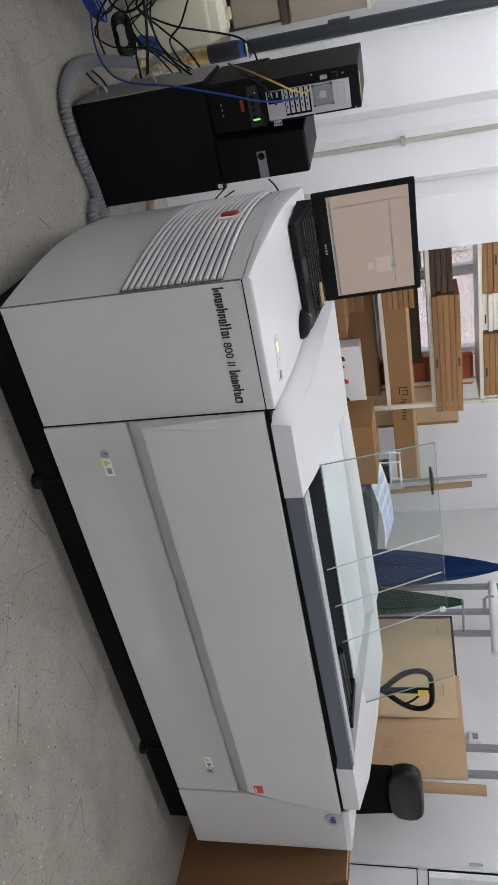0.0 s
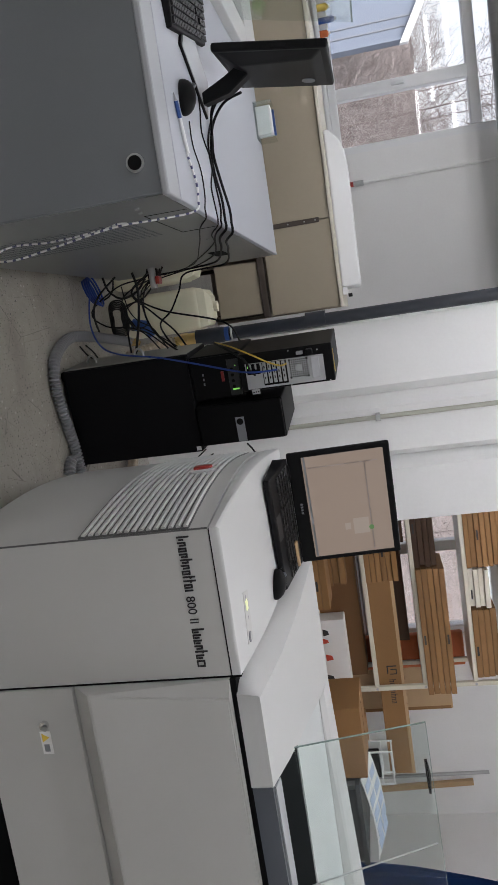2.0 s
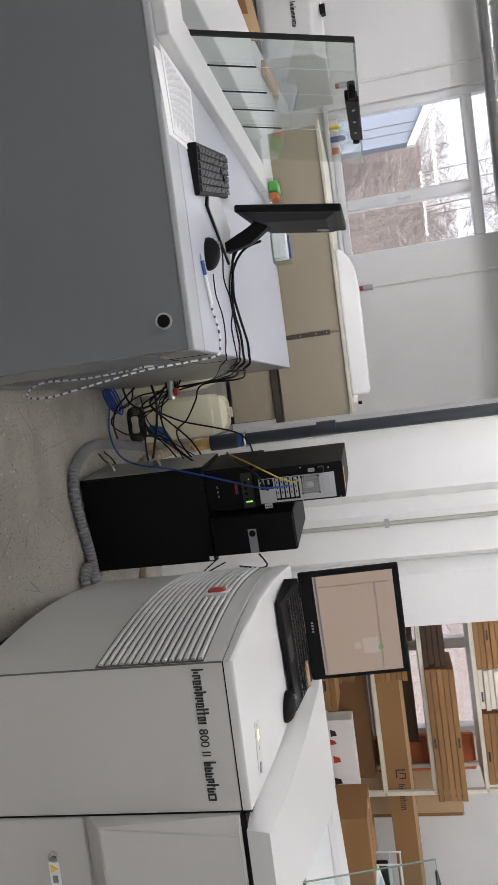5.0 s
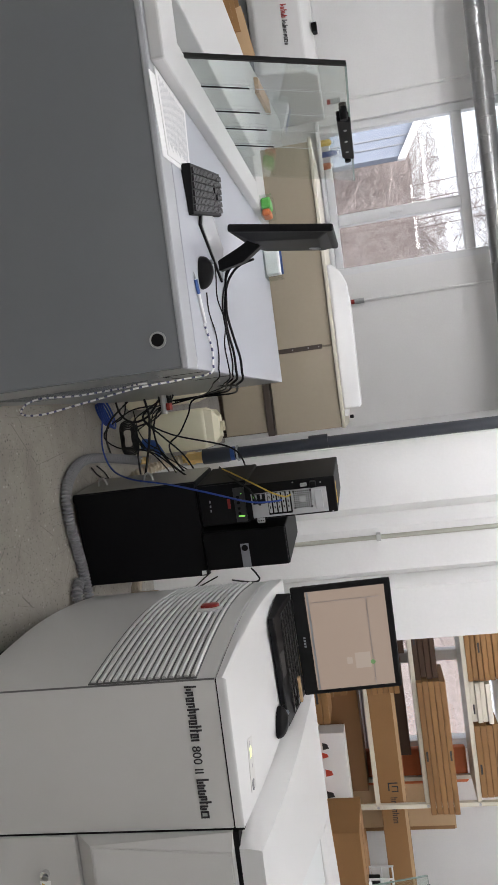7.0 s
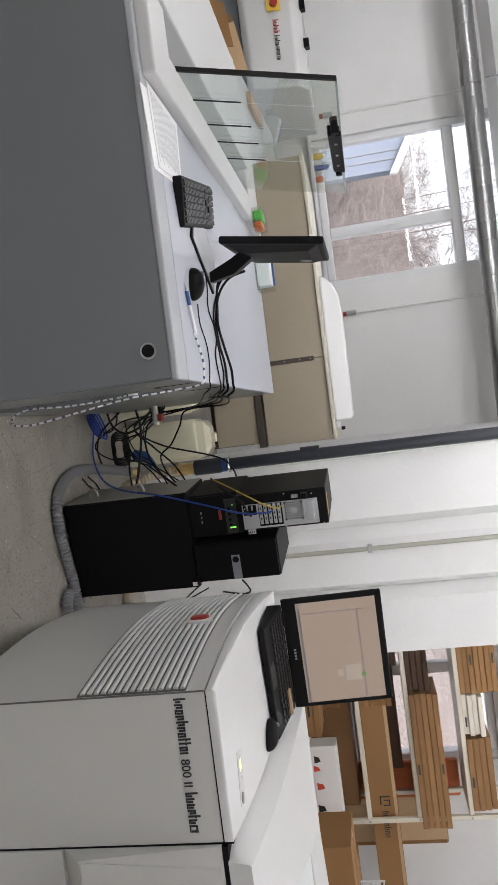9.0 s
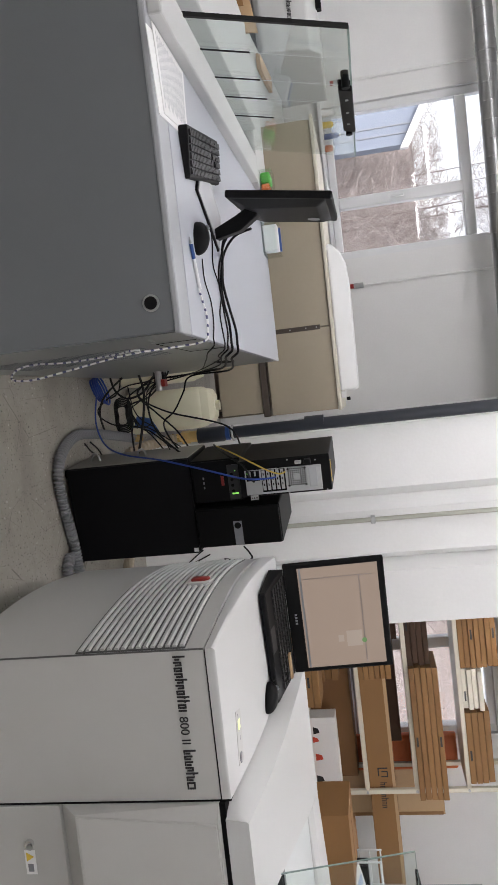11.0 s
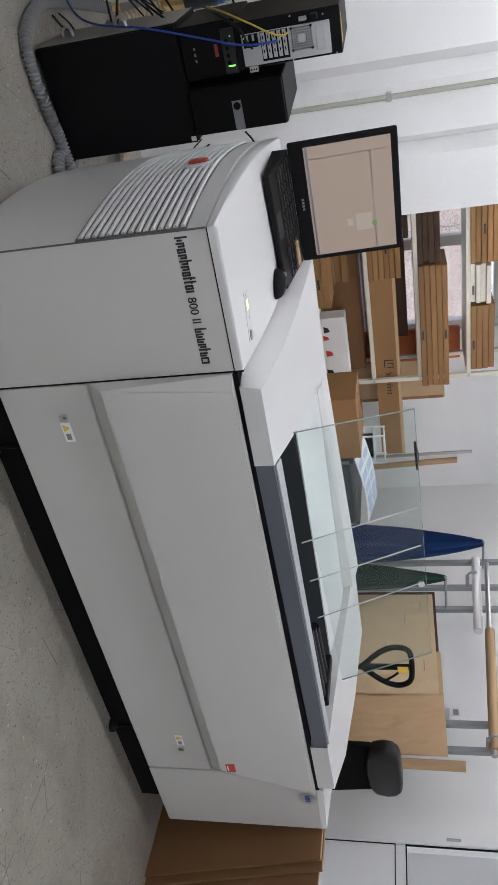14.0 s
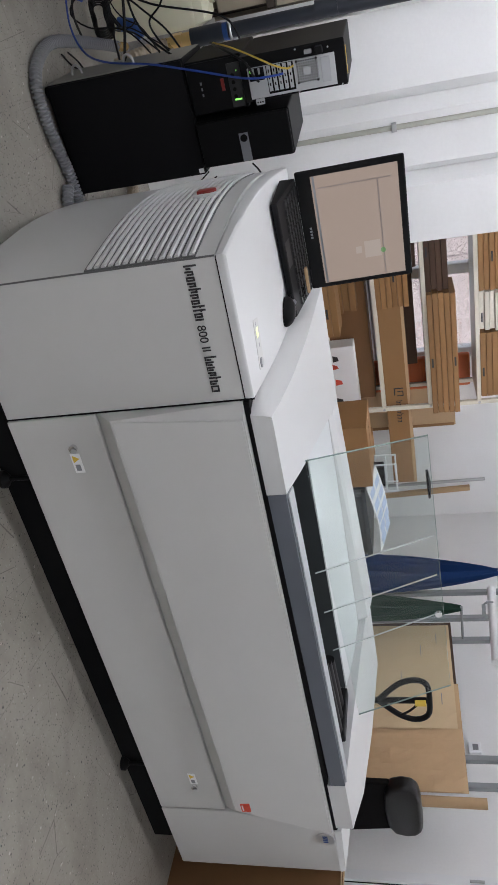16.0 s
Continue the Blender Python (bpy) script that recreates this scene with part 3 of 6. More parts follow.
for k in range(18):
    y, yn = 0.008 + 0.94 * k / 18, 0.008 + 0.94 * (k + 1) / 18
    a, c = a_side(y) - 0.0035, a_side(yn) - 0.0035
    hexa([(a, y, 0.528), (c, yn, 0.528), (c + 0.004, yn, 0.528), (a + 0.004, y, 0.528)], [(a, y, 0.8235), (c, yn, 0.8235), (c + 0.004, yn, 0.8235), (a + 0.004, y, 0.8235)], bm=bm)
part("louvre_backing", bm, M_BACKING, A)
part("latch_plate", prism([(0.432, 0.728), (0.504, 0.728), (0.504, 0.780), (0.492, 0.798), (0.468, 0.806), (0.444, 0.798), (0.432, 0.780)], -0.060, -0.045, "x", 0.003), M_HOOD, A)
part("latch", prism([(0.450, 0.738), (0.486, 0.738), (0.488, 0.775), (0.481, 0.790), (0.468, 0.796), (0.455, 0.790), (0.448, 0.775)], -0.068, -0.058, "x", 0.003), M_RED, A, "red translucent latch", smooth=True)
# operator panel on the cap
PANEL = ((0.226, 0.134), (0.364, 0.112), (0.374, 0.166), (0.238, 0.186))
bm = hexa([(x, y, 0.8995 + 0.036 * y) for x, y in PANEL], [(x, y, 0.9012 + 0.036 * y) for x, y in PANEL])
part("control_strip", bm, M_SHELL, A)
part("indicator", box(0.255, 0.283, 0.143, 0.166, 0.9050, 0.9072), glow("yellow_indicator", (0.75, 0.82, 0.40), 0.6), A, "lit yellow-green indicator")
part("button", disc((0.354, 0.140, 0.906), (0, 0, 1), 0.011, 0.004, 16), M_STEEL, A)
part("button_ring", disc((0.354, 0.140, 0.9055), (0, 0, 1), 0.015, 0.0022, 20), M_GREYINK, A)
for bx in (0.238, 0.300):
    part("key_print", box(bx, bx + 0.012, 0.150, 0.166, 0.9052, 0.9068), M_GREYINK, A)
# printed marking on the text module
def on_front(bm, x0, x1, z0, z1):
    box(x0, x1, -0.0025, -0.0008, z0, z1, bm=bm)
xe = lettering("Tnanbnattar", 0.014, 0.790, 0.0325, on_front, A, M_INK)
bmn = bmesh.new()
TXT = bpy.data.curves.new("number", "FONT")
TXT.body = "800 II"
TXT.size = 0.033
TXT.extrude = 0.0008
num = new("number", TXT)
num.matrix_basis = pose(xe + 0.006, -0.0016, 0.790, 90, 0, 0)
num.parent = A
num.matrix_parent_inverse = A.matrix_basis.inverted()
TXT.materials.append(M_INK)
lettering("Quontum", xe + 0.094, 0.790, 0.0325, on_front, A, M_INK)

# main body
part("main_body", box(0.396, 2.65, 0.02, 0.98, 0.162, 0.86), M_SHELL, A)
part("lower_panel", box(0.398, 2.25, -0.008, 0.03, 0.162, 0.437, 0.002), M_SHELL, A)
bm = bmesh.new()
back = [bm.verts.new((x, 0.05, z)) for x, z in [(0.398, 0.438), (2.25, 0.44), (2.285, 0.62), (2.372, 0.868), (0.398, 0.868)]]
mid = [bm.verts.new((x, (0.006 if z < 0.5 else -0.008), z)) for x, z in [(0.398, 0.438), (2.25, 0.44), (2.285, 0.62), (2.372, 0.868), (0.398, 0.868)]]
fro = [bm.verts.new((x, y, z)) for x, y, z in [(0.4005, -0.052, 0.500), (2.185, -0.052, 0.504), (2.260, -0.042, 0.66), (2.345, -0.03, 0.866), (0.440, -0.034, 0.866)]]
for a, b2 in ((back, mid), (mid, fro)):
    for i in range(5):
        bm.faces.new((a[i], a[(i + 1) % 5], b2[(i + 1) % 5], b2[i]))
bm.faces.new(back[::-1])
bm.faces.new(fro)
bmesh.ops.bevel(bm, geom=[e for e in bm.edges if all(v in fro for v in e.verts)], offset=0.004, segments=2, affect="EDGES")
part("front_panel", bm, M_SHELL, A)
part("end_panel", prism([(2.256, 0.162), (2.65, 0.162), (2.65, 0.868), (2.38, 0.868), (2.292, 0.62), (2.256, 0.45)], -0.012, 0.02, "y", 0.004), M_SHELL, A)
part("seam", box(0.3925, 0.3975, 0.0, 0.3, 0.162, 0.90), M_DARKGAP, A)
part("top_gap", box(0.40, 2.37, -0.006, 0.3, 0.862, 0.884), M_DARKGAP, A)
# hood
HS = 0.060
def hood_z(y):
    return 0.94 + HS * max(y, 0)
def hood_block(plan, zb=0.882, z0=0.950, slope=0.072):
    top = [(x, y, z0 + slope * max(y, 0)) for x, y in plan]
    return loft([[(x, y, zb) for x, y in plan], [(x, y, z - 0.006) for x, y, z in top], top])
inner = [(0.703, -0.012), (0.765, 0.20), (0.90, 0.78), (0.935, 0.98)]
foot_edge = [(0.398, 0.98), (0.425, 0.80), (0.436, 0.55), (0.418, 0.28), (0.408, 0.10), (0.428, 0.01), (0.440, -0.012)]
top_edge = [(0.434, 0.98), (0.457, 0.79), (0.477, 0.55), (0.477, 0.30), (0.462, 0.12), (0.450, 0.01), (0.448, -0.010)]
def hood_ring(f):
    edge = [(p[0] + (q[0] - p[0]) * f ** 2, p[1]) for p, q in zip(foot_edge, top_edge)]
    return [(x, y, (0.882 + 0.04 * max(y, 0)) * (1 - f) + (hood_z(y) - 0.004) * f) for x, y in inner + edge]
part("hood_end", loft([hood_ring(0), hood_ring(0.2), hood_ring(0.4), hood_ring(0.6), hood_ring(0.8), [(x, y, hood_z(y) - 0.004) for x, y in inner + top_edge], [(x + (0.004 if i > 3 else 0), y, hood_z(y)) for i, (x, y) in enumerate(inner + top_edge)]]), M_HOOD, A, "white moulded hood end", smooth=True)
right_plan = [(2.062, -0.012), (2.336, -0.012), (2.50, 0.25), (2.55, 0.60), (2.50, 0.98), (2.02, 0.98), (2.02, 0.66), (2.04, 0.24)]
part("hood_end", hood_block(right_plan), M_HOOD, A, "white moulded hood end")
part("end_cap", loft([[(2.36, -0.012, 0.872), (2.652, -0.012, 0.866), (2.652, 0.98, 0.9), (2.54, 0.98, 0.9)], [(2.36, -0.008, 0.90), (2.65, -0.008, 0.885), (2.65, 0.98, 0.94), (2.54, 0.98, 0.94)]]), M_HOOD, A)
part("front_bar", loft([[(0.705, -0.012, 0.884), (2.060, -0.012, 0.894), (2.038, 0.05, 0.894), (0.724, 0.05, 0.884)], [(0.705, -0.012, 0.938), (2.060, -0.012, 0.950), (2.038, 0.05, 0.955), (0.724, 0.05, 0.943)]]), M_SLATE, A, "slate-grey front bar")
part("bar_edge", loft([[(0.712, 0.002, 0.9405), (2.056, 0.002, 0.9525), (2.036, 0.050, 0.953), (0.735, 0.074, 0.9405)], [(0.712, 0.002, 0.944), (2.056, 0.002, 0.956), (2.036, 0.050, 0.957), (0.735, 0.074, 0.945)]]), M_RAIL, A)
part("trough", box(0.78, 2.035, 0.06, 0.44, 0.80, 0.86), M_INNER, A, "dark loading trough")
part("trough_wall", box(0.76, 2.035, 0.052, 0.058, 0.86, 0.940), M_INNER, A)
part("trough_wall", box(0.80, 2.036, 0.426, 0.440, 0.86, 0.9335), M_INNER, A)
# plate table: gently curved white plate
bm = bmesh.new()
rows = []
for k in range(13):
    f = k / 12
    y = 0.43 + 0.37 * f
    z = 0.938 + 0.037 * math.sin(f * math.pi / 2)
    xl = 0.826 + 0.077 * f
    rows.append([bm.verts.new((x, y, z)) for x in (xl, 2.035)] + [bm.verts.new((x, y, z - 0.004)) for x in (2.035, xl)])
for a, b2 in zip(rows, rows[1:]):
    for j in range(4):
        bm.faces.new((a[j], a[(j + 1) % 4], b2[(j + 1) % 4], b2[j]))
bm.faces.new(rows[0])
bm.faces.new(rows[-1][::-1])
part("plate_table", bm, M_DRUM, A, "glossy white plate table", smooth=True)
part("back_ledge", loft([[(0.9045, 0.802, 0.95), (2.018, 0.802, 0.95), (2.018, 0.98, 0.96), (0.936, 0.98, 0.96)], [(0.9052, 0.806, 0.976), (2.034, 0.806, 0.976), (2.034, 0.84, 1.016), (0.9112, 0.84, 0.990)], [(0.9114, 0.842, 0.992), (2.034, 0.842, 1.018), (2.034, 0.98, 1.038), (0.936, 0.98, 0.998)]]), M_HOOD, A)
part("end_block", box(1.985, 2.034, 0.16, 0.39, 0.88, 0.948, 0.006), M_BLACK, A, "black roller end block")
for k in range(4):
    part("clamp_roller", rod((1.55 + 0.06 * k, 0.12 + 0.062 * k, 0.905), (2.04, 0.12 + 0.062 * k, 0.915), 0.026, 16), M_BLACK, A, "black rubber roller", smooth=True)
# glass guard
gb = [Vector((0.742, 0.221, 0.965)), Vector((1.96, 0.235, 1.005))]
gt = [Vector((0.705, 0.262, 1.345)), Vector((1.835, 0.275, 1.365))]
def on_glass(u, w, off=0.0, lean=0.0):
    u -= lean * w
    p = gb[0].lerp(gb[1], u).lerp(gt[0].lerp(gt[1], u), w)
    return p + Vector((0, -1, 0)) * off
def glass_quad(u0, u1, w0, w1, o0, o1, lean=0.0):
    return hexa(*([on_glass(u, w, o, lean) for u, w in ((u0, w0), (u1, w0), (u1, w1), (u0, w1))] for o in (o0, o1)))
g = part("glass_guard", glass_quad(0, 1, 0, 1, -0.0025, 0.0025), M_GLASS, A, "clear green-tinted glass guard")
g.visible_shadow = False
for q in ((0, 1, 0.997, 1.001), (-0.0005, 0.0012, 0, 1), (0.999, 1.0005, 0, 1)):
    part("glass_edge", glass_quad(*q, -0.0027, 0.0027), M_GLASSEDGE, A)
for u in (0.365, 0.518, 0.676):
    part("stripe", glass_quad(u, u + 0.0045, -0.12, 0.97, 0.005, 0.0065, 0.028), M_STRIPE, A, "frosted pale stripe")
part("clip", disc(on_glass(0.653, 0.95, 0.004), (0, -1, 0), 0.012, 0.01, 14), M_CHROME, A)
# locks, stickers, badge
def lock(x, z):
    part("lock", disc((x, -0.008, z), (0, -1, 0), 0.012, 0.012, 16), M_CHROME, A, smooth=True)
    part("key_bow", disc((x + 0.004, -0.021, z + 0.004), (0.3, -1, 0), 0.009, 0.003, 12), M_STEEL, A)
lock(0.498, 0.341)
lock(2.100, 0.343)
for x0, z0 in ((0.518, 0.322), (2.020, 0.330)):
    part("warning_sticker", box(x0, x0 + 0.066, -0.0100, -0.0085, z0, z0 + 0.030), M_WHITE, A, "small yellow and white warning sticker")
    part("warning_sign", prism([(x0 + 0.005, z0 + 0.005), (x0 + 0.030, z0 + 0.005), (x0 + 0.0175, z0 + 0.026)], -0.0112, -0.0102, "y"), M_YELLOW, A)
    part("warning_print", box(x0 + 0.037, x0 + 0.058, -0.0112, -0.0102, z0 + 0.007, z0 + 0.022), M_GREYINK, A)
part("red_badge", box(2.140, 2.188, -0.0525, -0.044, 0.530, 0.567), M_REDSTICK, A, "small square red badge")
part("badge_print", box(2.147, 2.181, -0.0532, -0.0526, 0.535, 0.540), M_WHITE, A)
part("round_badge", disc((2.412, -0.012, 0.830), (0, -1, 0), 0.038, 0.005, 28), M_SILVER, A, "round silver badge")
bm = bmesh.new()
for i in range(4):
    box(2.390 + i * 0.012, 2.397 + i * 0.012, -0.0185, -0.0172, 0.820, 0.840, bm=bm)
part("badge_print", bm, M_BLUE, A)
# near-black plinth standing in for the shadow under the machine, and feet
part("plinth", box(0.05, 2.645, 0.10, 0.95, 0.0, 0.162), M_DARKGAP, A, "dark recessed plinth that fills in the shadow under the machine")
for x in (0.650, 2.105):
    bm = disc((x, 0.088, 0.0), (0, 0, 1), 0.030, 0.014, 24)
    sweep([(x, 0.088, 0.014), (x, 0.088, 0.03)], lambda f: 0.029 - 0.018 * f, 24, bm)
    part("levelling_foot", bm, M_RUBBER, A, smooth=True)
    part("foot_bolt", rod((x, 0.088, 0.03), (x, 0.088, 0.165), 0.008), M_BLACK, A)


# ---- second plate setter ----
B = thing("plate_setter", (-1.4, 0.95, 0), "plate-setting machine with dark end panel and white deck", "printing machine")
BZ = 0.918
part("deck_body", box(-1.90, -0.79, -0.015, 1.95, 0.10, BZ - 0.02), M_BSIDE, B)
part("end_panel", box(-1.98, -0.792, -0.024, -0.014, 0.08, BZ - 0.012, 0.004), M_ENDPANEL, B, "dark blue-grey end panel")
part("port_ring", disc((-0.866, -0.024, 0.850), (0, -1, 0), 0.021, 0.004, 24), M_STEEL, B, smooth=True)
part("port", disc((-0.866, -0.028, 0.850), (0, -1, 0), 0.016, 0.002, 24), M_BLACK, B)
part("deck", box(-1.62, -0.789, 0.083, 1.955, BZ - 0.018, BZ, 0.003), M_DECK, B, "cool white flat deck")
part("front_rail", box(-2.25, -0.787, -0.027, 0.080, BZ - 0.018, BZ, 0.005), M_RAIL, B, "cool grey front rail")
part("deck_seam", box(-1.61, -0.80, 0.0795, 0.0835, BZ - 0.012, BZ - 0.004), M_GREYINK, B)
# raised ledge along the deck, with its slot for the glass
def along(a, b, z0, z1, y0, y1, skew=0.0):
    return hexa([(a, y0, z0), (b, y0, z0), (b - skew, y1, z0), (a - skew, y1, z0)], [(a, y0, z1), (b, y0, z1), (b - skew, y1, z1), (a - skew, y1, z1)], 0.006)
part("ledge", along(-1.665, -1.545, BZ - 0.02, 0.952, 0.0, 1.63, 0.05), M_HOOD, B, "white raised ledge")
part("ledge", along(-2.25, -1.78, BZ - 0.02, 0.965, 0.0, 1.63, 0.05), M_HOOD, B)
part("ledge_end", along(-2.25, -1.541, BZ - 0.002, 0.954, -0.006, 0.18, 0.0), M_HOOD, B)
part("ledge_end", along(-2.25, -1.595, BZ - 0.02, 0.951, 1.632, 1.97, 0.0), M_HOOD, B)
part("slot", box(-1.82, -1.64, 0.18, 1.63, 0.86, 0.90), M_SIDE, B)
q0, q1 = Vector((-1.672, 0.262, 0.93)), Vector((-1.730, 1.572, 0.93))
r0, r1 = Vector((-1.592, 0.345, 1.390)), Vector((-1.640, 1.62, 1.398))
def bglass(u, w, off=0.0):
    return q0.lerp(q1, u).lerp(r0.lerp(r1, u), w) + Vector((off, 0, 0))
def bquad(u0, u1, w0, w1, o0, o1):
    return hexa([bglass(u0, w0, o0), bglass(u1, w0, o0), bglass(u1, w1, o0), bglass(u0, w1, o0)], [bglass(u0, w0, o1), bglass(u1, w0, o1), bglass(u1, w1, o1), bglass(u0, w1, o1)])
g = part("glass_guard", bquad(0, 1, 0, 1, -0.004, 0.004), M_GLASS, B, "clear tinted glass guard")
g.visible_shadow = False
part("glass_edge", bquad(-0.008, 0.002, 0, 1, -0.006, 0.006), M_RUBBER, B, "black rubber edge strip")
part("glass_edge", bquad(0, 1, 0.99, 1.003, -0.0045, 0.0045), M_GLASSEDGE, B)
for u in (0.155, 0.325, 0.465, 0.622):
    part("guide_finger", bquad(u, u + 0.005, 0.03, 0.36, 0.006, 0.009), M_BLACK, B)
    part("stripe", bquad(u + 0.006, u + 0.008, 0.0, 0.98, 0.005, 0.006), M_STRIPE, B)
bm = hexa([bglass(0.33, 0.90, -0.015), bglass(0.68, 0.91, -0.015), bglass(0.68, 1.01, -0.015), bglass(0.33, 1.00, -0.015)], [bglass(0.33, 0.90, 0.022), bglass(0.68, 0.91, 0.022), bglass(0.68, 1.01, 0.022), bglass(0.33, 1.00, 0.022)], 0.006)
part("hinge_block", bm, M_BLACK, B, "black hinge block")
for u in (0.31, 0.70):
    e = bglass(u, 0.955)
    part("hinge_knob", disc((e.x - 0.03, e.y, e.z), (1, 0, 0), 0.013, 0.055, 18), M_BLACK, B, smooth=True)
for u in (0.40, 0.50, 0.60):
    e = bglass(u, 0.955)
    part("hinge_screw", disc((e.x + 0.022, e.y, e.z), (1, 0, 0), 0.006, 0.003, 10), M_STEEL, B)
bm = bmesh.new()
for i in range(16):
    for j in range(27):
        y, z = 0.26 + i * 0.022 + (0.011 if j % 2 else 0), 0.22 + j * 0.019
        box(-0.7895, -0.7885, y, y + 0.011, z, z + 0.008, bm=bm)
part("vent_grille", bm, M_ENDPANEL, B, "perforated ventilation field")
for y, z in ((0.10, 0.80), (0.16, 0.79), (0.9, 0.80), (1.7, 0.6)):
    part("bolt", disc((-0.79, y, z), (1, 0, 0), 0.006, 0.003, 10), M_STEEL, B)
for y0, y1, z0, z1 in ((0.22, 0.222, 0.78, 0.895), (0.222, 0.62, 0.78, 0.782), (0.62, 0.622, 0.78, 0.895)):
    part("panel_joint", box(-0.7905, -0.7888, y0, y1, z0, z1), M_DARKGAP, B)
part("handle_recess", box(-0.7898, -0.7885, 1.35, 1.55, 0.70, 0.76), M_DARKGAP, B)
part("plinth", box(-1.85, -0.85, 0.05, 1.9, 0.0, 0.10), M_DARKGAP, B)


# ---- laptop on the worktop ----
L = thing("laptop", pose(0.20, 0.80, 0.934, 2.0, 0, 8), "black open laptop with a beige window on screen", "laptop")
part("base", hexa([(-0.205, -0.205, 0.0), (0.195, -0.205, 0.0), (0.195, 0.0, 0.0), (-0.205, 0.0, 0.0)], [(-0.203, -0.203, 0.020), (0.193, -0.203, 0.020), (0.195, 0.0, 0.052), (-0.205, 0.0, 0.052)], 0.004), M_BLACK, L, local=True)
part("touchpad", hexa([(-0.07, -0.195, 0.0205), (0.02, -0.195, 0.0205), (0.02, -0.155, 0.0268), (-0.07, -0.155, 0.0268)], [(-0.07, -0.195, 0.0222), (0.02, -0.195, 0.0222), (0.02, -0.155, 0.0285), (-0.07, -0.155, 0.0285)]), M_KEY, L, local=True)
for r in range(5):
    for c in range(13):
        part("key", box(-0.187 + c * 0.0285, -0.187 + c * 0.0285 + 0.023, -0.143 + r * 0.025, -0.143 + r * 0.025 + 0.020, 0.0285 + r * 0.0039, 0.0355 + r * 0.0039), M_KEY, L, local=True)
TL = pose(-0.008, 0.004, 0.050, -6, 0, 0)
def tilted(bm):
    bm.transform(TL)
    return bm
lid = part("lid", tilted(box(-0.210, 0.210, 0.0, 0.016, 0.0, 0.355, 0.006)), M_BLACK, L, local=True)
part("display", tilted(box(-0.190, 0.192, -0.0016, -0.0002, 0.050, 0.332)), M_SCREEN, lid, "lit beige display", local=True)
bm = tilted(box(-0.190, 0.190, -0.0024, -0.0018, 0.055, 0.062))
part("taskbar", bm, M_GREYINK, lid, local=True)
bm = box(-0.15, 0.185, -0.0024, -0.0018, 0.262, 0.266)
box(-0.15, -0.147, -0.0024, -0.0018, 0.07, 0.31, bm=bm)
part("window_rule", tilted(bm), mat("screen_rule", (0.30, 0.25, 0.23), 0.5), lid, local=True)
bm = box(0.06, 0.12, -0.0024, -0.0018, 0.20, 0.255)
box(0.075, 0.10, -0.0024, -0.0018, 0.17, 0.19, bm=bm)
part("dialog", tilted(bm), glow("dialog_light", (0.50, 0.42, 0.35), 0.62, 0.1), lid, local=True)
part("status_mark", tilted(disc((0.10, -0.0022, 0.262), (0, -1, 0), 0.009, 0.001, 14)), glow("status_green", (0.2, 0.42, 0.15), 0.5, 0.1), lid, local=True)
bm = bmesh.new()
for i in range(4):
    box(-0.02 + i * 0.011, -0.013 + i * 0.011, -0.0012, -0.0004, 0.024, 0.032, bm=bm)
part("logo_marks", tilted(bm), M_GREYINK, lid, local=True)
for x in (-0.15, 0.15):
    part("hinge", rod((x - 0.025, 0.006, 0.048), (x + 0.025, 0.006, 0.048), 0.008), M_BLACK, L, local=True, smooth=True)


def mouse(m, label):
    bm = bmesh.new()
    bmesh.ops.create_uvsphere(bm, u_segments=20, v_segments=12, radius=1)
    for v in bm.verts:
        v.co = Vector((v.co.x * 0.031, v.co.y * 0.055, max(v.co.z, -0.15) * 0.033 + 0.005))
    t = thing("computer_mouse", m, label, "mouse")
    part("shell", bm, M_BLACK, t, local=True, smooth=True)
    part("wheel", disc((-0.003, 0.033, 0.03), (1, 0, 0), 0.008, 0.006, 12), M_GREYINK, t, local=True)
    return t


mouse(pose(0.366, 0.548, 0.9205, 2, 0, 40), "black wired computer mouse on the white worktop")
single("mouse_cable", sweep(spline([(0.332, 0.590, 0.938), (0.335, 0.64, 0.945), (0.35, 0.67, 0.955), (0.38, 0.70, 0.972), (0.34, 0.69, 0.972)], 0.01), 0.002, 6), M_BLACK, "thin black mouse cable", "cable", smooth=True)
single("wooden_tag", hexa([(0.27, 0.668, 0.9855), (0.36, 0.680, 0.986), (0.36, 0.700, 0.9865), (0.27, 0.693, 0.986)], [(0.27, 0.668, 0.9945), (0.36, 0.680, 0.995), (0.36, 0.700, 0.9955), (0.27, 0.693, 0.995)], 0.002), M_TUBE, "small brown wooden tag on the laptop keyboard", "tag")


# ---- black cabinet with power supply and computers ----
C = thing("battery_cabinet", pose(-0.178, 1.262, 0, 0, 0, 5), "tall black steel battery cabinet on small feet", "cabinet")
part("body", box(-0.215, 0.200, 0.0, 0.34, 0.015, 0.572, 0.006), M_BLACKMETAL, C, local=True)
part("side_panel", box(-0.2185, -0.2155, 0.004, 0.336, 0.02, 0.566), M_CABSIDE, C, "bare grey side panel", local=True)
part("front_door", box(-0.212, 0.200, -0.012, 0.0, 0.03, 0.568, 0.004), M_BLACKMETAL, C, local=True)
part("label_plate", box(0.176, 0.193, -0.0135, -0.012, 0.545, 0.565), M_WHITE, C, local=True)
for z in (0.10, 0.32):
    part("cable_hook", sweep([(-0.2185 - 0.034 * math.sin(a), 0.15, z - 0.02 * math.cos(a)) for a in (math.pi * k / 8 for k in range(9))], 0.005, 8), M_STEEL, C, "bare steel cable hook", local=True, smooth=True)
for x in (-0.19, 0.2):
    for y in (0.04, 0.30):
        part("foot", disc((x, y, 0.0), (0, 0, 1), 0.02, 0.016, 12), M_RUBBER, C, local=True)
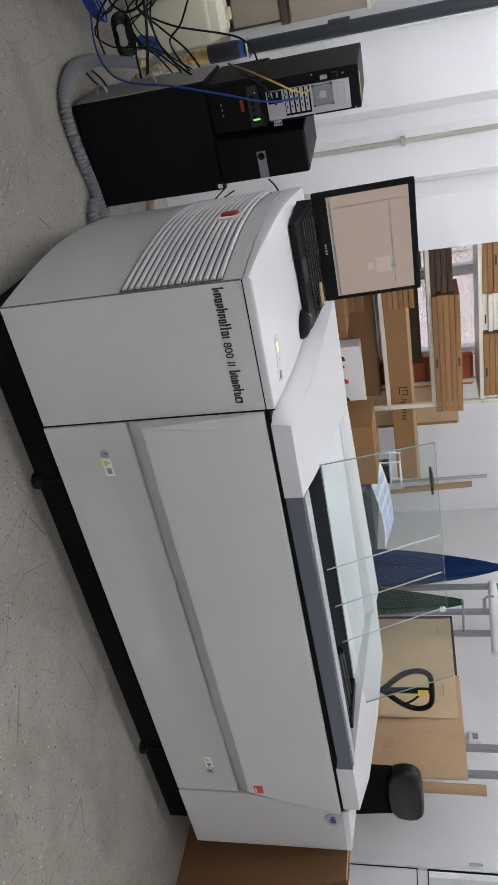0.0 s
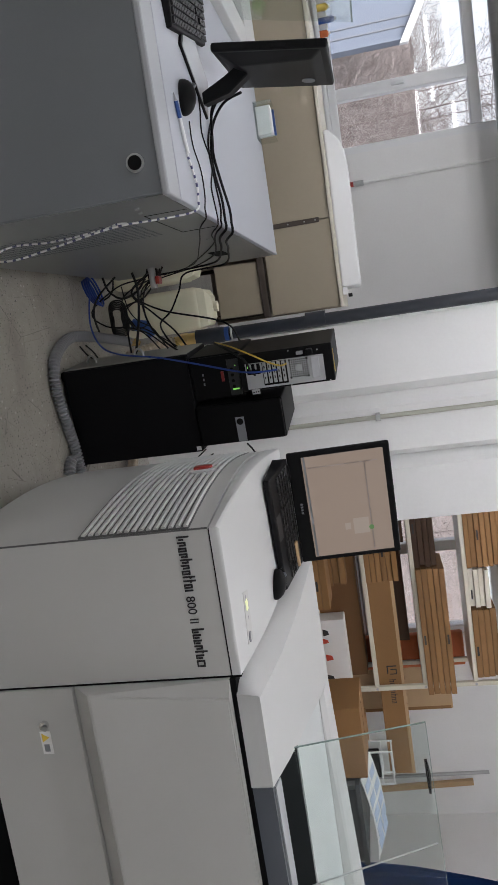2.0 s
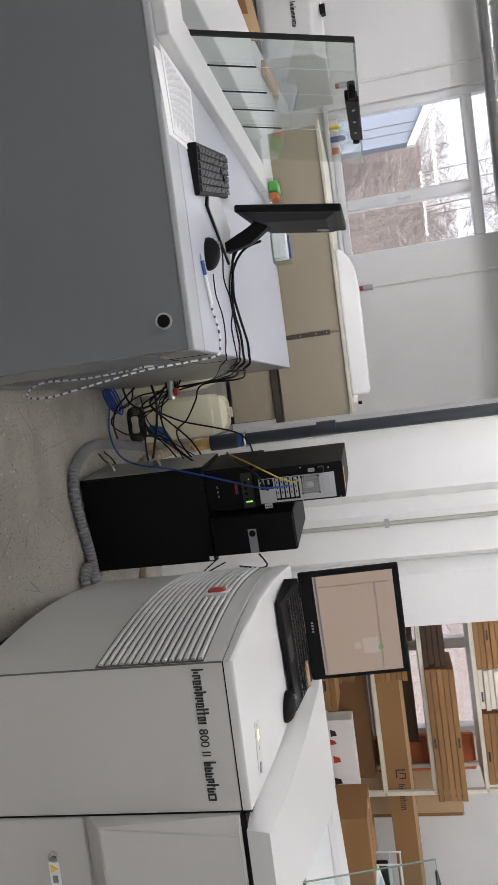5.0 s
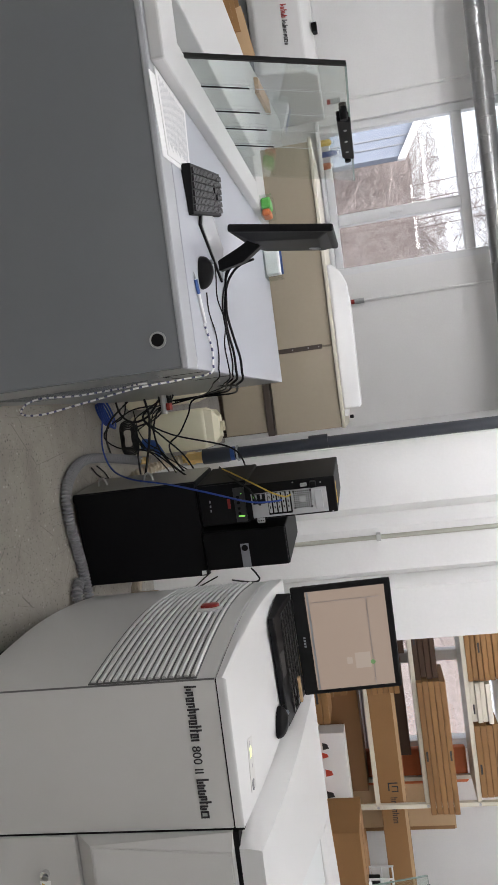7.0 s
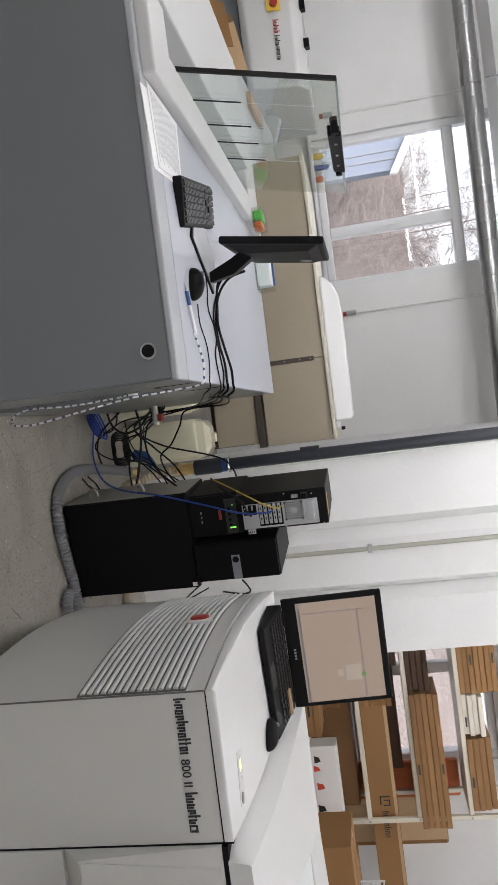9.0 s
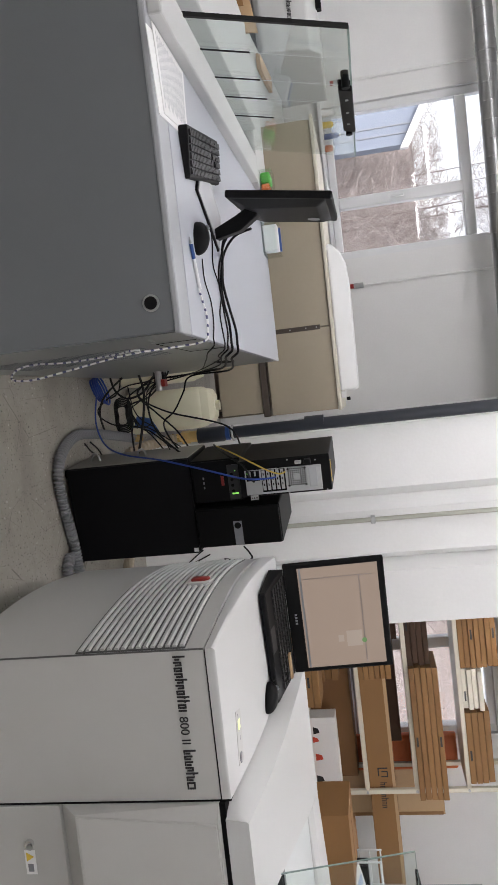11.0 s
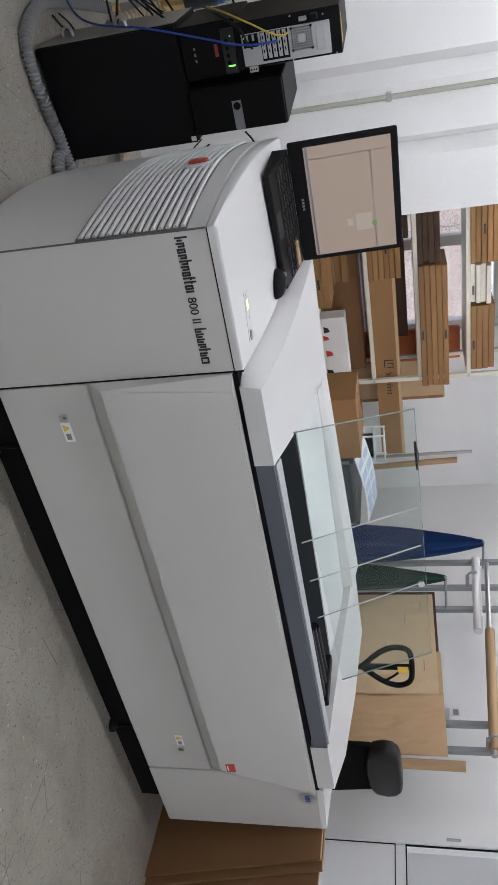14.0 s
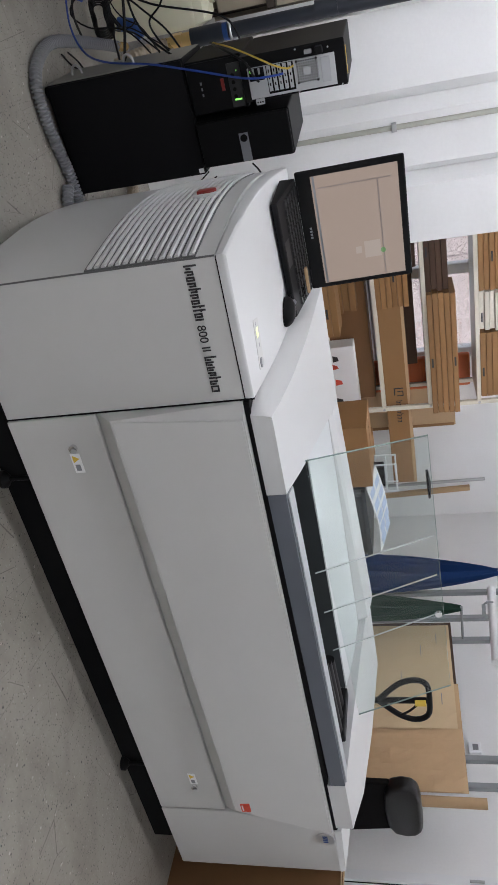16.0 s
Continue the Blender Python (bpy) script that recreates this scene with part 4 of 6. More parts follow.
U = thing("power_supply", pose(-0.275, 1.25, 0.574, 0, 0, 6), "black uninterruptible power supply with a lit front panel", "power supply")
part("case", box(-0.10, 0.085, 0.0, 0.36, 0.0, 0.215, 0.006), M_BLACK, U, local=True)
part("fascia", box(-0.095, 0.08, -0.01, 0.0, 0.005, 0.208, 0.004), M_BLACK, U, local=True)
part("panel", box(-0.075, 0.075, -0.0125, -0.010, 0.158, 0.206, 0.002), M_PANELDARK, U, local=True)
for i in range(4):
    part("button", disc((-0.035 + i * 0.024, -0.0125, 0.176), (0, -1, 0), 0.007, 0.004, 12), M_BLACK, U, local=True)
bm = box(0.046, 0.0515, -0.0145, -0.0125, 0.170, 0.196)
box(-0.05, -0.046, -0.0145, -0.0125, 0.190, 0.194, bm=bm)
part("status_light", bm, M_LED, U, "lit green status light", local=True)
part("red_mark", box(-0.03, 0.012, -0.0125, -0.010, 0.128, 0.140), M_RED, U, local=True)
bm = bmesh.new()
for i in range(3):
    box(-0.03 + i * 0.02, -0.02 + i * 0.02, -0.0118, -0.0098, 0.05, 0.056, bm=bm)
part("marks", bm, M_GREYINK, U, local=True)

T = thing("tower_computer", pose(-0.286, 1.165, 0.792, 0, 0, 6), "black tower computer turned back to front, with cables", "computer")
part("case", box(-0.075, 0.075, 0.008, 0.42, 0.0, 0.375, 0.004), M_BLACK, T, local=True)
part("back_plate", box(-0.036, 0.067, 0.001, 0.008, 0.026, 0.338, 0.002), M_SILVER, T, "bare metal back plate", local=True)
part("socket_field", box(-0.034, 0.008, -0.001, 0.001, 0.032, 0.086), M_DARKGAP, T, local=True)
for i in range(5):
    part("socket", box(-0.032, -0.012, -0.003, -0.001, 0.034 + i * 0.0105, 0.041 + i * 0.0105), M_STEEL if i % 2 else M_BLACK, T, local=True)
part("link_light", box(-0.030, -0.020, -0.0045, -0.003, 0.036, 0.044), M_LED, T, "lit green link light", local=True)
part("slot_field", box(-0.034, 0.058, -0.001, 0.001, 0.094, 0.192), M_DARKGAP, T, local=True)
for i in range(5):
    z = 0.097 + i * 0.019
    part("slot_bracket", box(-0.033, 0.050, -0.004, -0.001, z, z + 0.013, 0.001), M_SILVER, T, local=True)
    for k in range(3):
        part("slot_hole", box(-0.022 + k * 0.022, -0.012 + k * 0.022, -0.0046, -0.004, z + 0.004, z + 0.008), M_DARKGAP, T, local=True)
part("fan_grille", box(-0.034, 0.044, -0.001, 0.001, 0.200, 0.278), M_DARKGAP, T, local=True)
for i in range(10):
    part("guard_bar", box(-0.034 + i * 0.0083, -0.0315 + i * 0.0083, -0.0035, -0.001, 0.200, 0.278), M_SILVER, T, local=True)
    part("guard_bar", box(-0.034, 0.044, -0.0040, -0.0012, 0.200 + i * 0.0083, 0.2025 + i * 0.0083), M_SILVER, T, local=True)
part("fan_hub", disc((0.005, -0.004, 0.239), (0, -1, 0), 0.014, 0.002, 18), M_SILVER, T, local=True)
for x, z in ((-0.029, 0.205), (0.039, 0.205), (-0.029, 0.273), (0.039, 0.273)):
    part("fan_screw", disc((x, -0.004, z), (0, -1, 0), 0.005, 0.002, 12), M_BLACK, T, local=True)
part("supply_panel", box(-0.028, 0.052, -0.003, 0.001, 0.288, 0.320, 0.002), M_SILVERBASE, T, local=True)
part("hinge_tab", box(0.068, 0.088, -0.001, 0.003, 0.040, 0.072, 0.001), M_SILVER, T, local=True)
for k in range(3):
    part("tab_hole", disc((0.079, -0.001, 0.047 + 0.009 * k), (0, -1, 0), 0.003, 0.0008, 10), M_DARKGAP, T, local=True)
part("video_socket", box(-0.060, -0.047, -0.010, 0.008, 0.236, 0.262, 0.002), M_STEEL, T, local=True)
part("mains_plug", box(-0.066, -0.042, -0.030, 0.008, 0.275, 0.300, 0.004), M_BLACK, T, local=True)
for x, z in ((-0.066, 0.205), (-0.055, 0.318), (0.071, 0.355), (0.071, 0.20)):
    part("case_screw", disc((x, 0.008, z), (0, -1, 0), 0.003, 0.003, 10), M_STEEL, T, local=True)
part("top_label", box(-0.045, 0.045, 0.03, 0.05, 0.3752, 0.3765), M_YELLOW, T, local=True)
D = thing("tower_computer", pose(-0.085, 1.25, 0.574, 0, 0, 8), "black desktop tower computer with a grey front strip", "computer")
part("case", box(-0.085, 0.085, 0.0, 0.40, 0.0, 0.362, 0.006), M_BLACK, D, local=True)
part("fascia", box(-0.083, 0.083, -0.012, 0.0, 0.003, 0.358, 0.005), M_BLACK, D, local=True)
part("strip", box(-0.025, 0.080, -0.0135, -0.012, 0.160, 0.196), M_GREYINK, D, "grey front strip", local=True)
part("round_mark", disc((-0.006, -0.0135, 0.178), (0, -1, 0), 0.014, 0.0015, 20), M_BLACK, D, local=True)


# ---- things on the second machine's deck ----
K = thing("keyboard", pose(-1.335, 0.42, 0.918, 0, 0, 103), "black computer keyboard on the white deck", "keyboard")
part("case", hexa([(-0.235, -0.068, 0.0), (0.235, -0.068, 0.0), (0.235, 0.068, 0.0), (-0.235, 0.068, 0.0)], [(-0.232, -0.066, 0.014), (0.232, -0.066, 0.014), (0.232, 0.066, 0.028), (-0.232, 0.066, 0.028)], 0.003), M_BLACK, K, local=True)
for r in range(6):
    for c in range(21):
        if c in (15, 16) and r in (2,) or c == 14 and r != 0 and c % 2 == 0 and r == 3:
            continue
        x, y = -0.222 + c * 0.0213 + (0.004 if c > 13 else 0) + (0.003 if c > 16 else 0), -0.058 + r * 0.0195
        z = 0.0145 + (y + 0.066) * 0.106
        part("key", box(x, x + 0.0175, y, y + 0.0160, z, z + 0.006), M_KEY, K, local=True)
single("keyboard_cable", sweep(spline([(-1.282, 0.449, 0.922), (-1.224, 0.463, 0.922), (-1.106, 0.480, 0.921), (-1.025, 0.457, 0.920), (-0.954, 0.536, 0.921), (-0.881, 0.479, 0.920), (-0.810, 0.473, 0.925), (-0.776, 0.493, 0.921), (-0.762, 0.583, 0.880), (-0.764, 0.900, 0.812), (-0.755, 1.500, 0.558), (-0.740, 1.620, 0.400)], 0.015), 0.0022, 6), M_BLACK, "thin black keyboard cable over the deck edge", "cable", smooth=True)
mouse(pose(-1.068, 0.262, 0.918, 0, 0, 60), "black computer mouse with a silver edge on the deck")
single("mouse_cable", sweep(spline([(-1.015, 0.280, 0.925), (-0.961, 0.297, 0.921), (-0.904, 0.356, 0.921), (-0.841, 0.365, 0.920), (-0.795, 0.311, 0.925), (-0.776, 0.331, 0.921), (-0.762, 0.421, 0.880), (-0.764, 0.800, 0.790), (-0.764, 1.450, 0.612), (-0.752, 1.600, 0.435)], 0.015), 0.0020, 6), M_BLACK, "thin black mouse cable over the deck edge", "cable", smooth=True)

MO = thing("monitor", pose(-1.185, 0.59, 0.918, 0, 0, 6), "black flat computer monitor on a bent stand, seen from behind", "monitor")
TM = pose(-0.035, 0, 0.08, 0, 9.0, 0)
def mon(bm):
    bm.transform(TM)
    return bm
part("screen_shell", mon(box(-0.016, 0.006, -0.255, 0.275, 0.0, 0.305, 0.006)), M_BLACK, MO, local=True)
part("rear_cover", mon(hexa([(0.005, -0.24, 0.01), (0.005, 0.26, 0.01), (0.005, 0.26, 0.29), (0.005, -0.24, 0.29)], [(0.024, -0.15, 0.06), (0.024, 0.17, 0.06), (0.019, 0.20, 0.26), (0.019, -0.18, 0.26)], 0.006)), M_BLACK, MO, local=True)
bm = disc((0.0215, 0.09, 0.235), (1, 0, 0), 0.020, 0.0016, 24)
for v in bm.verts:
    v.co.y = 0.09 + (v.co.y - 0.09) * 1.7
part("round_mark", mon(bm), M_GREYINK, MO, local=True)
part("stand_neck", prism([(-0.022, 0.120), (0.000, 0.078), (0.030, 0.008), (0.062, 0.008), (0.046, 0.088), (0.006, 0.150)], -0.085, -0.025, "y", 0.004), M_BLACK, MO, local=True)
foot = [(-1.218, 0.320), (-1.086, 0.562), (-1.21, 0.65), (-1.36, 0.43)]
part("stand_base", prism(foot, 0.918, 0.926, "z", 0.002), M_BLACK, MO)
part("base_top", prism([(-1.217, 0.332), (-1.096, 0.558), (-1.21, 0.640), (-1.350, 0.433)], 0.926, 0.9275, "z"), M_SILVERBASE, MO, "silver base plate")
for route, r in (
    ([(-1.165, 0.545, 1.03), (-1.150, 0.560, 0.985), (-1.125, 0.600, 0.935), (-1.030, 0.596, 0.922), (-0.982, 0.583, 0.922), (-0.917, 0.649, 0.922), (-0.849, 0.730, 0.922), (-0.801, 0.709, 0.925), (-0.776, 0.729, 0.921), (-0.762, 0.819, 0.880), (-0.764, 1.100, 0.833), (-0.756, 1.600, 0.716), (-0.756, 1.750, 0.497), (-0.683, 1.800, 0.440), (-0.595, 1.820, 0.378), (-0.544, 1.820, 0.317), (-0.474, 1.620, 0.392), (-0.395, 1.500, 0.482)], 0.0042),
    ([(-1.150, 0.590, 1.03), (-1.140, 0.620, 0.97), (-1.095, 0.640, 0.926), (-1.004, 0.559, 0.922), (-0.933, 0.550, 0.922), (-0.866, 0.613, 0.922), (-0.798, 0.599, 0.925), (-0.776, 0.619, 0.921), (-0.762, 0.709, 0.880), (-0.764, 1.050, 0.816), (-0.764, 1.500, 0.702), (-0.763, 1.620, 0.558), (-0.758, 1.620, 0.408)], 0.0042),
    ([(-1.158, 0.570, 1.00), (-1.130, 0.585, 0.95), (-1.085, 0.604, 0.923), (-1.000, 0.510, 0.923), (-0.903, 0.539, 0.922), (-0.832, 0.568, 0.922), (-0.790, 0.524, 0.925), (-0.776, 0.544, 0.921), (-0.762, 0.634, 0.880), (-0.764, 1.200, 0.756), (-0.764, 1.580, 0.581), (-0.747, 1.640, 0.424), (-0.728, 1.660, 0.330)], 0.0028),
):
    single("monitor_cable", sweep(spline(route, 0.015), r, 8), M_BLACK, "black monitor cable hanging over the deck edge", "cable", "monitor cables", smooth=True)

bm = sweep([(-1.035, 0.161, 0.9235), (-0.921, 0.212, 0.9235)], 0.0045, 8)
PN = thing("pen", (-0.98, 0.185, 0.918), "white ballpoint pen with a blue grip", "pen")
part("barrel", bm, M_WHITE, PN, smooth=True)
part("grip", rod((-1.034, 0.1615, 0.9235), (-0.998, 0.1775, 0.9235), 0.0052, 8), M_BLUE, PN, "blue grip", smooth=True)
part("tip", sweep([(-1.034, 0.1615, 0.9235), (-1.052, 0.1535, 0.9225)], lambda f: 0.004 * (1 - 0.85 * f), 8), M_STEEL, PN, smooth=True)
for i, q in enumerate((((-1.505, -0.041), (-1.309, -0.007), (-1.335, 0.20), (-1.538, 0.165)), ((-1.534, 0.010), (-1.325, 0.035), (-1.360, 0.285), (-1.541, 0.315)))):
    bm = hexa([(x, y, 0.9185 + 0.0025 * i) for x, y in q], [(x, y, 0.9205 + 0.0025 * i) for x, y in q])
    PP = thing("paper_sheets", (-1.45, 0.15, 0.918), "loose white printed sheets on the deck edge", "paper", "paper sheets")
    part("sheet", bm, M_WHITE, PP)
    bm = bmesh.new()
    for k in range(22):
        f = 0.08 + 0.84 * k / 21
        a = Vector((*q[0], 0)).lerp(Vector((*q[1], 0)), 0.06 + 0.02 * (k % 3)).lerp(Vector((*q[3], 0)).lerp(Vector((*q[2], 0)), 0.08), f)
        b = Vector((*q[0], 0)).lerp(Vector((*q[1], 0)), 0.92 - 0.12 * ((k * 7) % 4) / 3).lerp(Vector((*q[3], 0)).lerp(Vector((*q[2], 0)), 0.9), f)
        s = 0.0022 * (b - a).cross(Vector((0, 0, 1))).normalized()
        z = 0.9207 + 0.0025 * i
        hexa([(p.x, p.y, z) for p in (a - s, b - s, b + s, a + s)], [(p.x, p.y, z + 0.0003) for p in (a - s, b - s, b + s, a + s)], bm=bm)
    if i == 1:
        part("printed_text", bm, M_FAINT, PP)
    else:
        bm.free()
bm = bmesh.new()
for x0, x1, y0, y1, z0, z1 in ((-1.46, -1.30, 1.80, 1.803, 0.918, 0.985), (-1.46, -1.457, 1.803, 1.93, 0.918, 1.0), (-1.303, -1.30, 1.803, 1.93, 0.918, 1.0), (-1.457, -1.303, 1.803, 1.93, 0.918, 0.922)):
    box(x0, x1, y0, y1, z0, z1, bm=bm)
H = thing("card_holder", (-1.38, 1.86, 0.918), "clear acrylic holder with white and blue cards", "holder")
h = part("tray", bm, M_GLASS, H)
h.visible_shadow = False
part("cards", box(-1.445, -1.32, 1.83, 1.90, 0.9225, 0.99, 0.002), M_WHITE, H, "white cards")
part("blue_card", box(-1.44, -1.325, 1.902, 1.915, 0.9225, 1.0, 0.001), M_BLUE, H, "blue card")
S = thing("sweet_tub", (-1.62, 1.72, 0.951), "clear tub with green and orange packets", "tub")
h = part("tub", box(-1.66, -1.56, 1.66, 1.78, 0.951, 1.01, 0.004), M_GLASS, S)
h.visible_shadow = False
part("green_packet", box(-1.65, -1.60, 1.67, 1.77, 0.954, 1.0, 0.01), mat("green_wrapper", (0.08, 0.4, 0.06), 0.4), S)
part("orange_packet", box(-1.598, -1.565, 1.67, 1.77, 0.954, 0.995, 0.01), M_ORANGE, S)


# ---- cables between machine and cabinet ----
def cable(points, r, material, label, group="loose cables", seg=6):
    return single("cable", sweep(spline(points, 0.02), r, seg), material, label, "cable", group, smooth=True)


rc = random.Random(11)
for i in range(5):
    y0, z0 = 1.40 + rc.uniform(0, 0.40), 0.40 + rc.uniform(-0.06, 0.06)
    low, ym = rc.uniform(0.03, 0.30), 1.62 + rc.uniform(-0.10, 0.22)
    end = (-0.31 + rc.uniform(-0.05, 0.05), 1.74 + rc.uniform(-0.05, 0.08), rc.uniform(0.10, 0.55))
    pts = [(-0.785, y0, z0), (-0.75, y0 + 0.02, z0 - 0.03), (-0.705 + rc.uniform(-0.03, 0.03), ym, 0.45 * z0 + 0.4 * low), (-0.64 + rc.uniform(-0.03, 0.03), ym + 0.02, low),
           (-0.565 + rc.uniform(-0.03, 0.03), ym + 0.03, low + rc.uniform(0.0, 0.08)), (-0.50 + rc.uniform(-0.02, 0.02), 1.66 + rc.uniform(-0.02, 0.12), 0.5 * (low + end[2]) + rc.uniform(-0.06, 0.03)), end]
    cable(pts, rc.choice((0.003, 0.0035, 0.0045, 0.0055)), M_RUBBER, "black power or data cable in a tangle", "loose cables")
for e in ((-0.40, 1.58, 0.50), (-0.38, 1.60, 0.74)):
    cable([(-0.785, 1.6, 0.40), (-0.70, 1.62, 0.26), (-0.60, 1.62, 0.24 + 0.2 * e[2]), (-0.50, 1.60, e[2] - 0.06), e], 0.0045, M_RUBBER, "black power cable between machine and cabinet", "loose cables")
# hanging loops below the valve
for route, r in (
    ([(-0.771, 1.600, 0.410), (-0.709, 1.580, 0.345), (-0.615, 1.550, 0.327), (-0.505, 1.500, 0.374), (-0.408, 1.420, 0.491), (-0.368, 1.340, 0.588)], 0.0045),
    ([(-0.787, 1.620, 0.134), (-0.724, 1.620, 0.151), (-0.679, 1.620, 0.206), (-0.699, 1.620, 0.286), (-0.753, 1.620, 0.336)], 0.0055),
    ([(-0.784, 1.660, 0.181), (-0.703, 1.620, 0.096), (-0.624, 1.580, 0.076), (-0.529, 1.788, 0.012)], 0.005),
    ([(-0.800, 1.720, 0.025), (-0.726, 1.720, 0.044), (-0.692, 1.720, 0.087), (-0.724, 1.720, 0.134), (-0.787, 1.720, 0.149)], 0.004),
    ([(-0.736, 1.660, 0.203), (-0.631, 1.640, 0.224), (-0.569, 1.600, 0.274), (-0.520, 1.550, 0.356), (-0.424, 1.450, 0.437)], 0.003),
    ([(-0.781, 1.560, 0.297), (-0.706, 1.550, 0.314), (-0.612, 1.540, 0.307), (-0.508, 1.530, 0.287), (-0.416, 1.500, 0.270)], 0.0065),
    ([(-0.489, 1.518, 0.006), (-0.430, 1.630, 0.006), (-0.387, 1.877, 0.006), (-0.398, 2.146, 0.006)], 0.004),
    ([(-0.491, 1.586, 0.008), (-0.447, 1.678, 0.008), (-0.398, 1.731, 0.008)], 0.004),
):
    cable(route, r, M_RUBBER, "black cable looping down from the valve")
# coils on the floor
for k in range(6):
    cy, r = 1.90 + 0.004 * k, 0.045 + 0.008 * k
    cable([(-0.60 + 1.1 * r * math.cos(a), cy + 0.02 * math.sin(3 * a), 0.075 + 0.62 * r * math.sin(a)) for a in (2 * math.pi * j / 14 for j in range(15))], 0.004, M_RUBBER, "black cable coil on the floor")
for k in range(4):
    r = 0.055 + 0.006 * k
    cable([(-0.735 + r * math.cos(a), 1.66 + r * math.sin(a) * 0.7, 0.02 + 0.012 * k + 0.05 * (1 + math.cos(a)) * 0.4) for a in (2 * math.pi * j / 14 for j in range(15))], 0.005, M_BLUECABLE, "blue coiled air hose on the floor", "blue coils")
cable([(-0.735, 1.62, 0.06), (-0.587, 1.55, 0.062), (-0.480, 1.45, 0.13), (-0.430, 1.33, 0.255), (-0.396, 1.235, 0.45), (-0.345, 1.20, 0.63), (-0.295, 1.145, 0.81), (-0.286, 1.14, 0.90), (-0.286, 1.16, 0.945)], 0.0042, M_BLUECABLE, "blue network cable running up to the tower computer", "network cables")
cable([(-0.42, 1.42, 0.66), (-0.395, 1.25, 0.76), (-0.352, 1.15, 0.86), (-0.318, 1.135, 0.92), (-0.300, 1.14, 0.965), (-0.305, 1.160, 0.985)], 0.0034, M_YELLOWCABLE, "yellow network cable plugged into the tower computer", "network cables")
cable([(-0.42, 1.55, 0.62), (-0.40, 1.25, 0.72), (-0.345, 1.145, 0.82), (-0.30, 1.14, 0.84), (-0.275, 1.16, 0.855)], 0.0045, M_RUBBER, "black power cable plugged into the tower computer")
cable([(0.02, 1.33, 0.75), (0.07, 1.34, 0.78), (0.10, 1.40, 0.74), (0.13, 1.60, 0.60)], 0.004, M_RUBBER, "black cable behind the machine")
cable([(0.03, 1.36, 0.56), (0.09, 1.40, 0.48), (0.16, 1.48, 0.40)], 0.003, M_RUBBER, "black cable behind the machine")
cable([(0.06, 1.40, 0.58), (0.11, 1.42, 0.47), (0.14, 1.50, 0.42)], 0.003, M_RUBBER, "black cable behind the machine")
# braided rope-like cable on the machine side
def striped(points, r):
    pts = spline(points, 0.008)
    t = thing("braided_cable", pts[0], "white and blue braided cable hanging on the machine side", "cable")
    part("sheath", sweep(pts, r, 7), M_WHITE, t, smooth=True)
    for k in range(2, len(pts) - 2, 3):
        part("stripe", sweep(pts[k:k + 2], r * 1.06, 7), M_BRAID, t)
striped([(-0.920, 0.196, 0.9235), (-0.856, 0.259, 0.9235), (-0.814, 0.250, 0.9235), (-0.784, 0.240, 0.915), (-0.776, 0.22, 0.84), (-0.765, 0.15, 0.72), (-0.742, 0.15, 0.55), (-0.728, 0.15, 0.44), (-0.737, 0.17, 0.37), (-0.765, 0.22, 0.36), (-0.778, 0.25, 0.40), (-0.772, 0.25, 0.51), (-0.775, 0.22, 0.66), (-0.778, 0.192, 0.715), (-0.778, 0.21, 0.735)], 0.0028)
V = thing("valve", (-0.76, 1.58, 0.38), "red-handled brass valve with steel fittings", "valve")
part("fitting", rod((-0.79, 1.58, 0.385), (-0.70, 1.58, 0.385), 0.016), M_STEEL, V, smooth=True)
part("red_handle", box(-0.75, -0.715, 1.555, 1.61, 0.40, 0.418, 0.004), M_RED, V, "red handle")
part("solenoid", box(-0.785, -0.74, 1.60, 1.66, 0.355, 0.405, 0.005), M_RUBBER, V)

# ---- pipe, brass fittings and hoses ----
P = thing("drain_pipe", (-0.445, 2.1, 0.42), "dark blue-grey plastic pipe with sockets and clamp", "pipe")
part("pipe", rod((-0.445, 2.1, 0.60), (-0.445, 2.1, ZC), 0.032, 20), M_PIPE, P, smooth=True)
part("lower_socket", sweep([(-0.445, 2.1, 0.42), (-0.445, 2.1, 0.555), (-0.445, 2.1, 0.56), (-0.445, 2.1, 0.585)], lambda f: 0.042 if f < 0.9 else 0.034, 20), M_PIPE, P, smooth=True)
part("upper_socket", rod((-0.452, 2.1, 1.005), (-0.452, 2.1, 1.105), 0.039, 20), M_PIPE, P, smooth=True)
part("clamp", sweep([(-0.445 + 0.037 * math.cos(a), 2.1 + 0.037 * math.sin(a), 0.612) for a in (2 * math.pi * k / 20 for k in range(21))], 0.006, 6), M_STEEL, P, smooth=True)
part("clamp_bolt", rod((-0.405, 2.1, 0.612), (-0.405, 2.2, 0.612), 0.006), M_STEEL, P)
part("blue_collar", rod((-0.445, 2.1, 0.575), (-0.445, 2.1, 0.597), 0.038, 20), M_BLUE, P)
BR = thing("brass_coupling", (-0.445, 2.1, 0.3), "polished brass hose coupling", "coupling")
part("nut", rod((-0.445, 2.1, 0.33), (-0.445, 2.1, 0.375), 0.036, 6), M_BRASS, BR)
part("sleeve", rod((-0.445, 2.1, 0.375), (-0.445, 2.1, 0.43), 0.031, 18), M_BRASS, BR, smooth=True)
part("barb", sweep([(-0.445, 2.1, 0.26), (-0.445, 2.1, 0.33)], 0.024, 18), M_BRASS, BR, smooth=True)
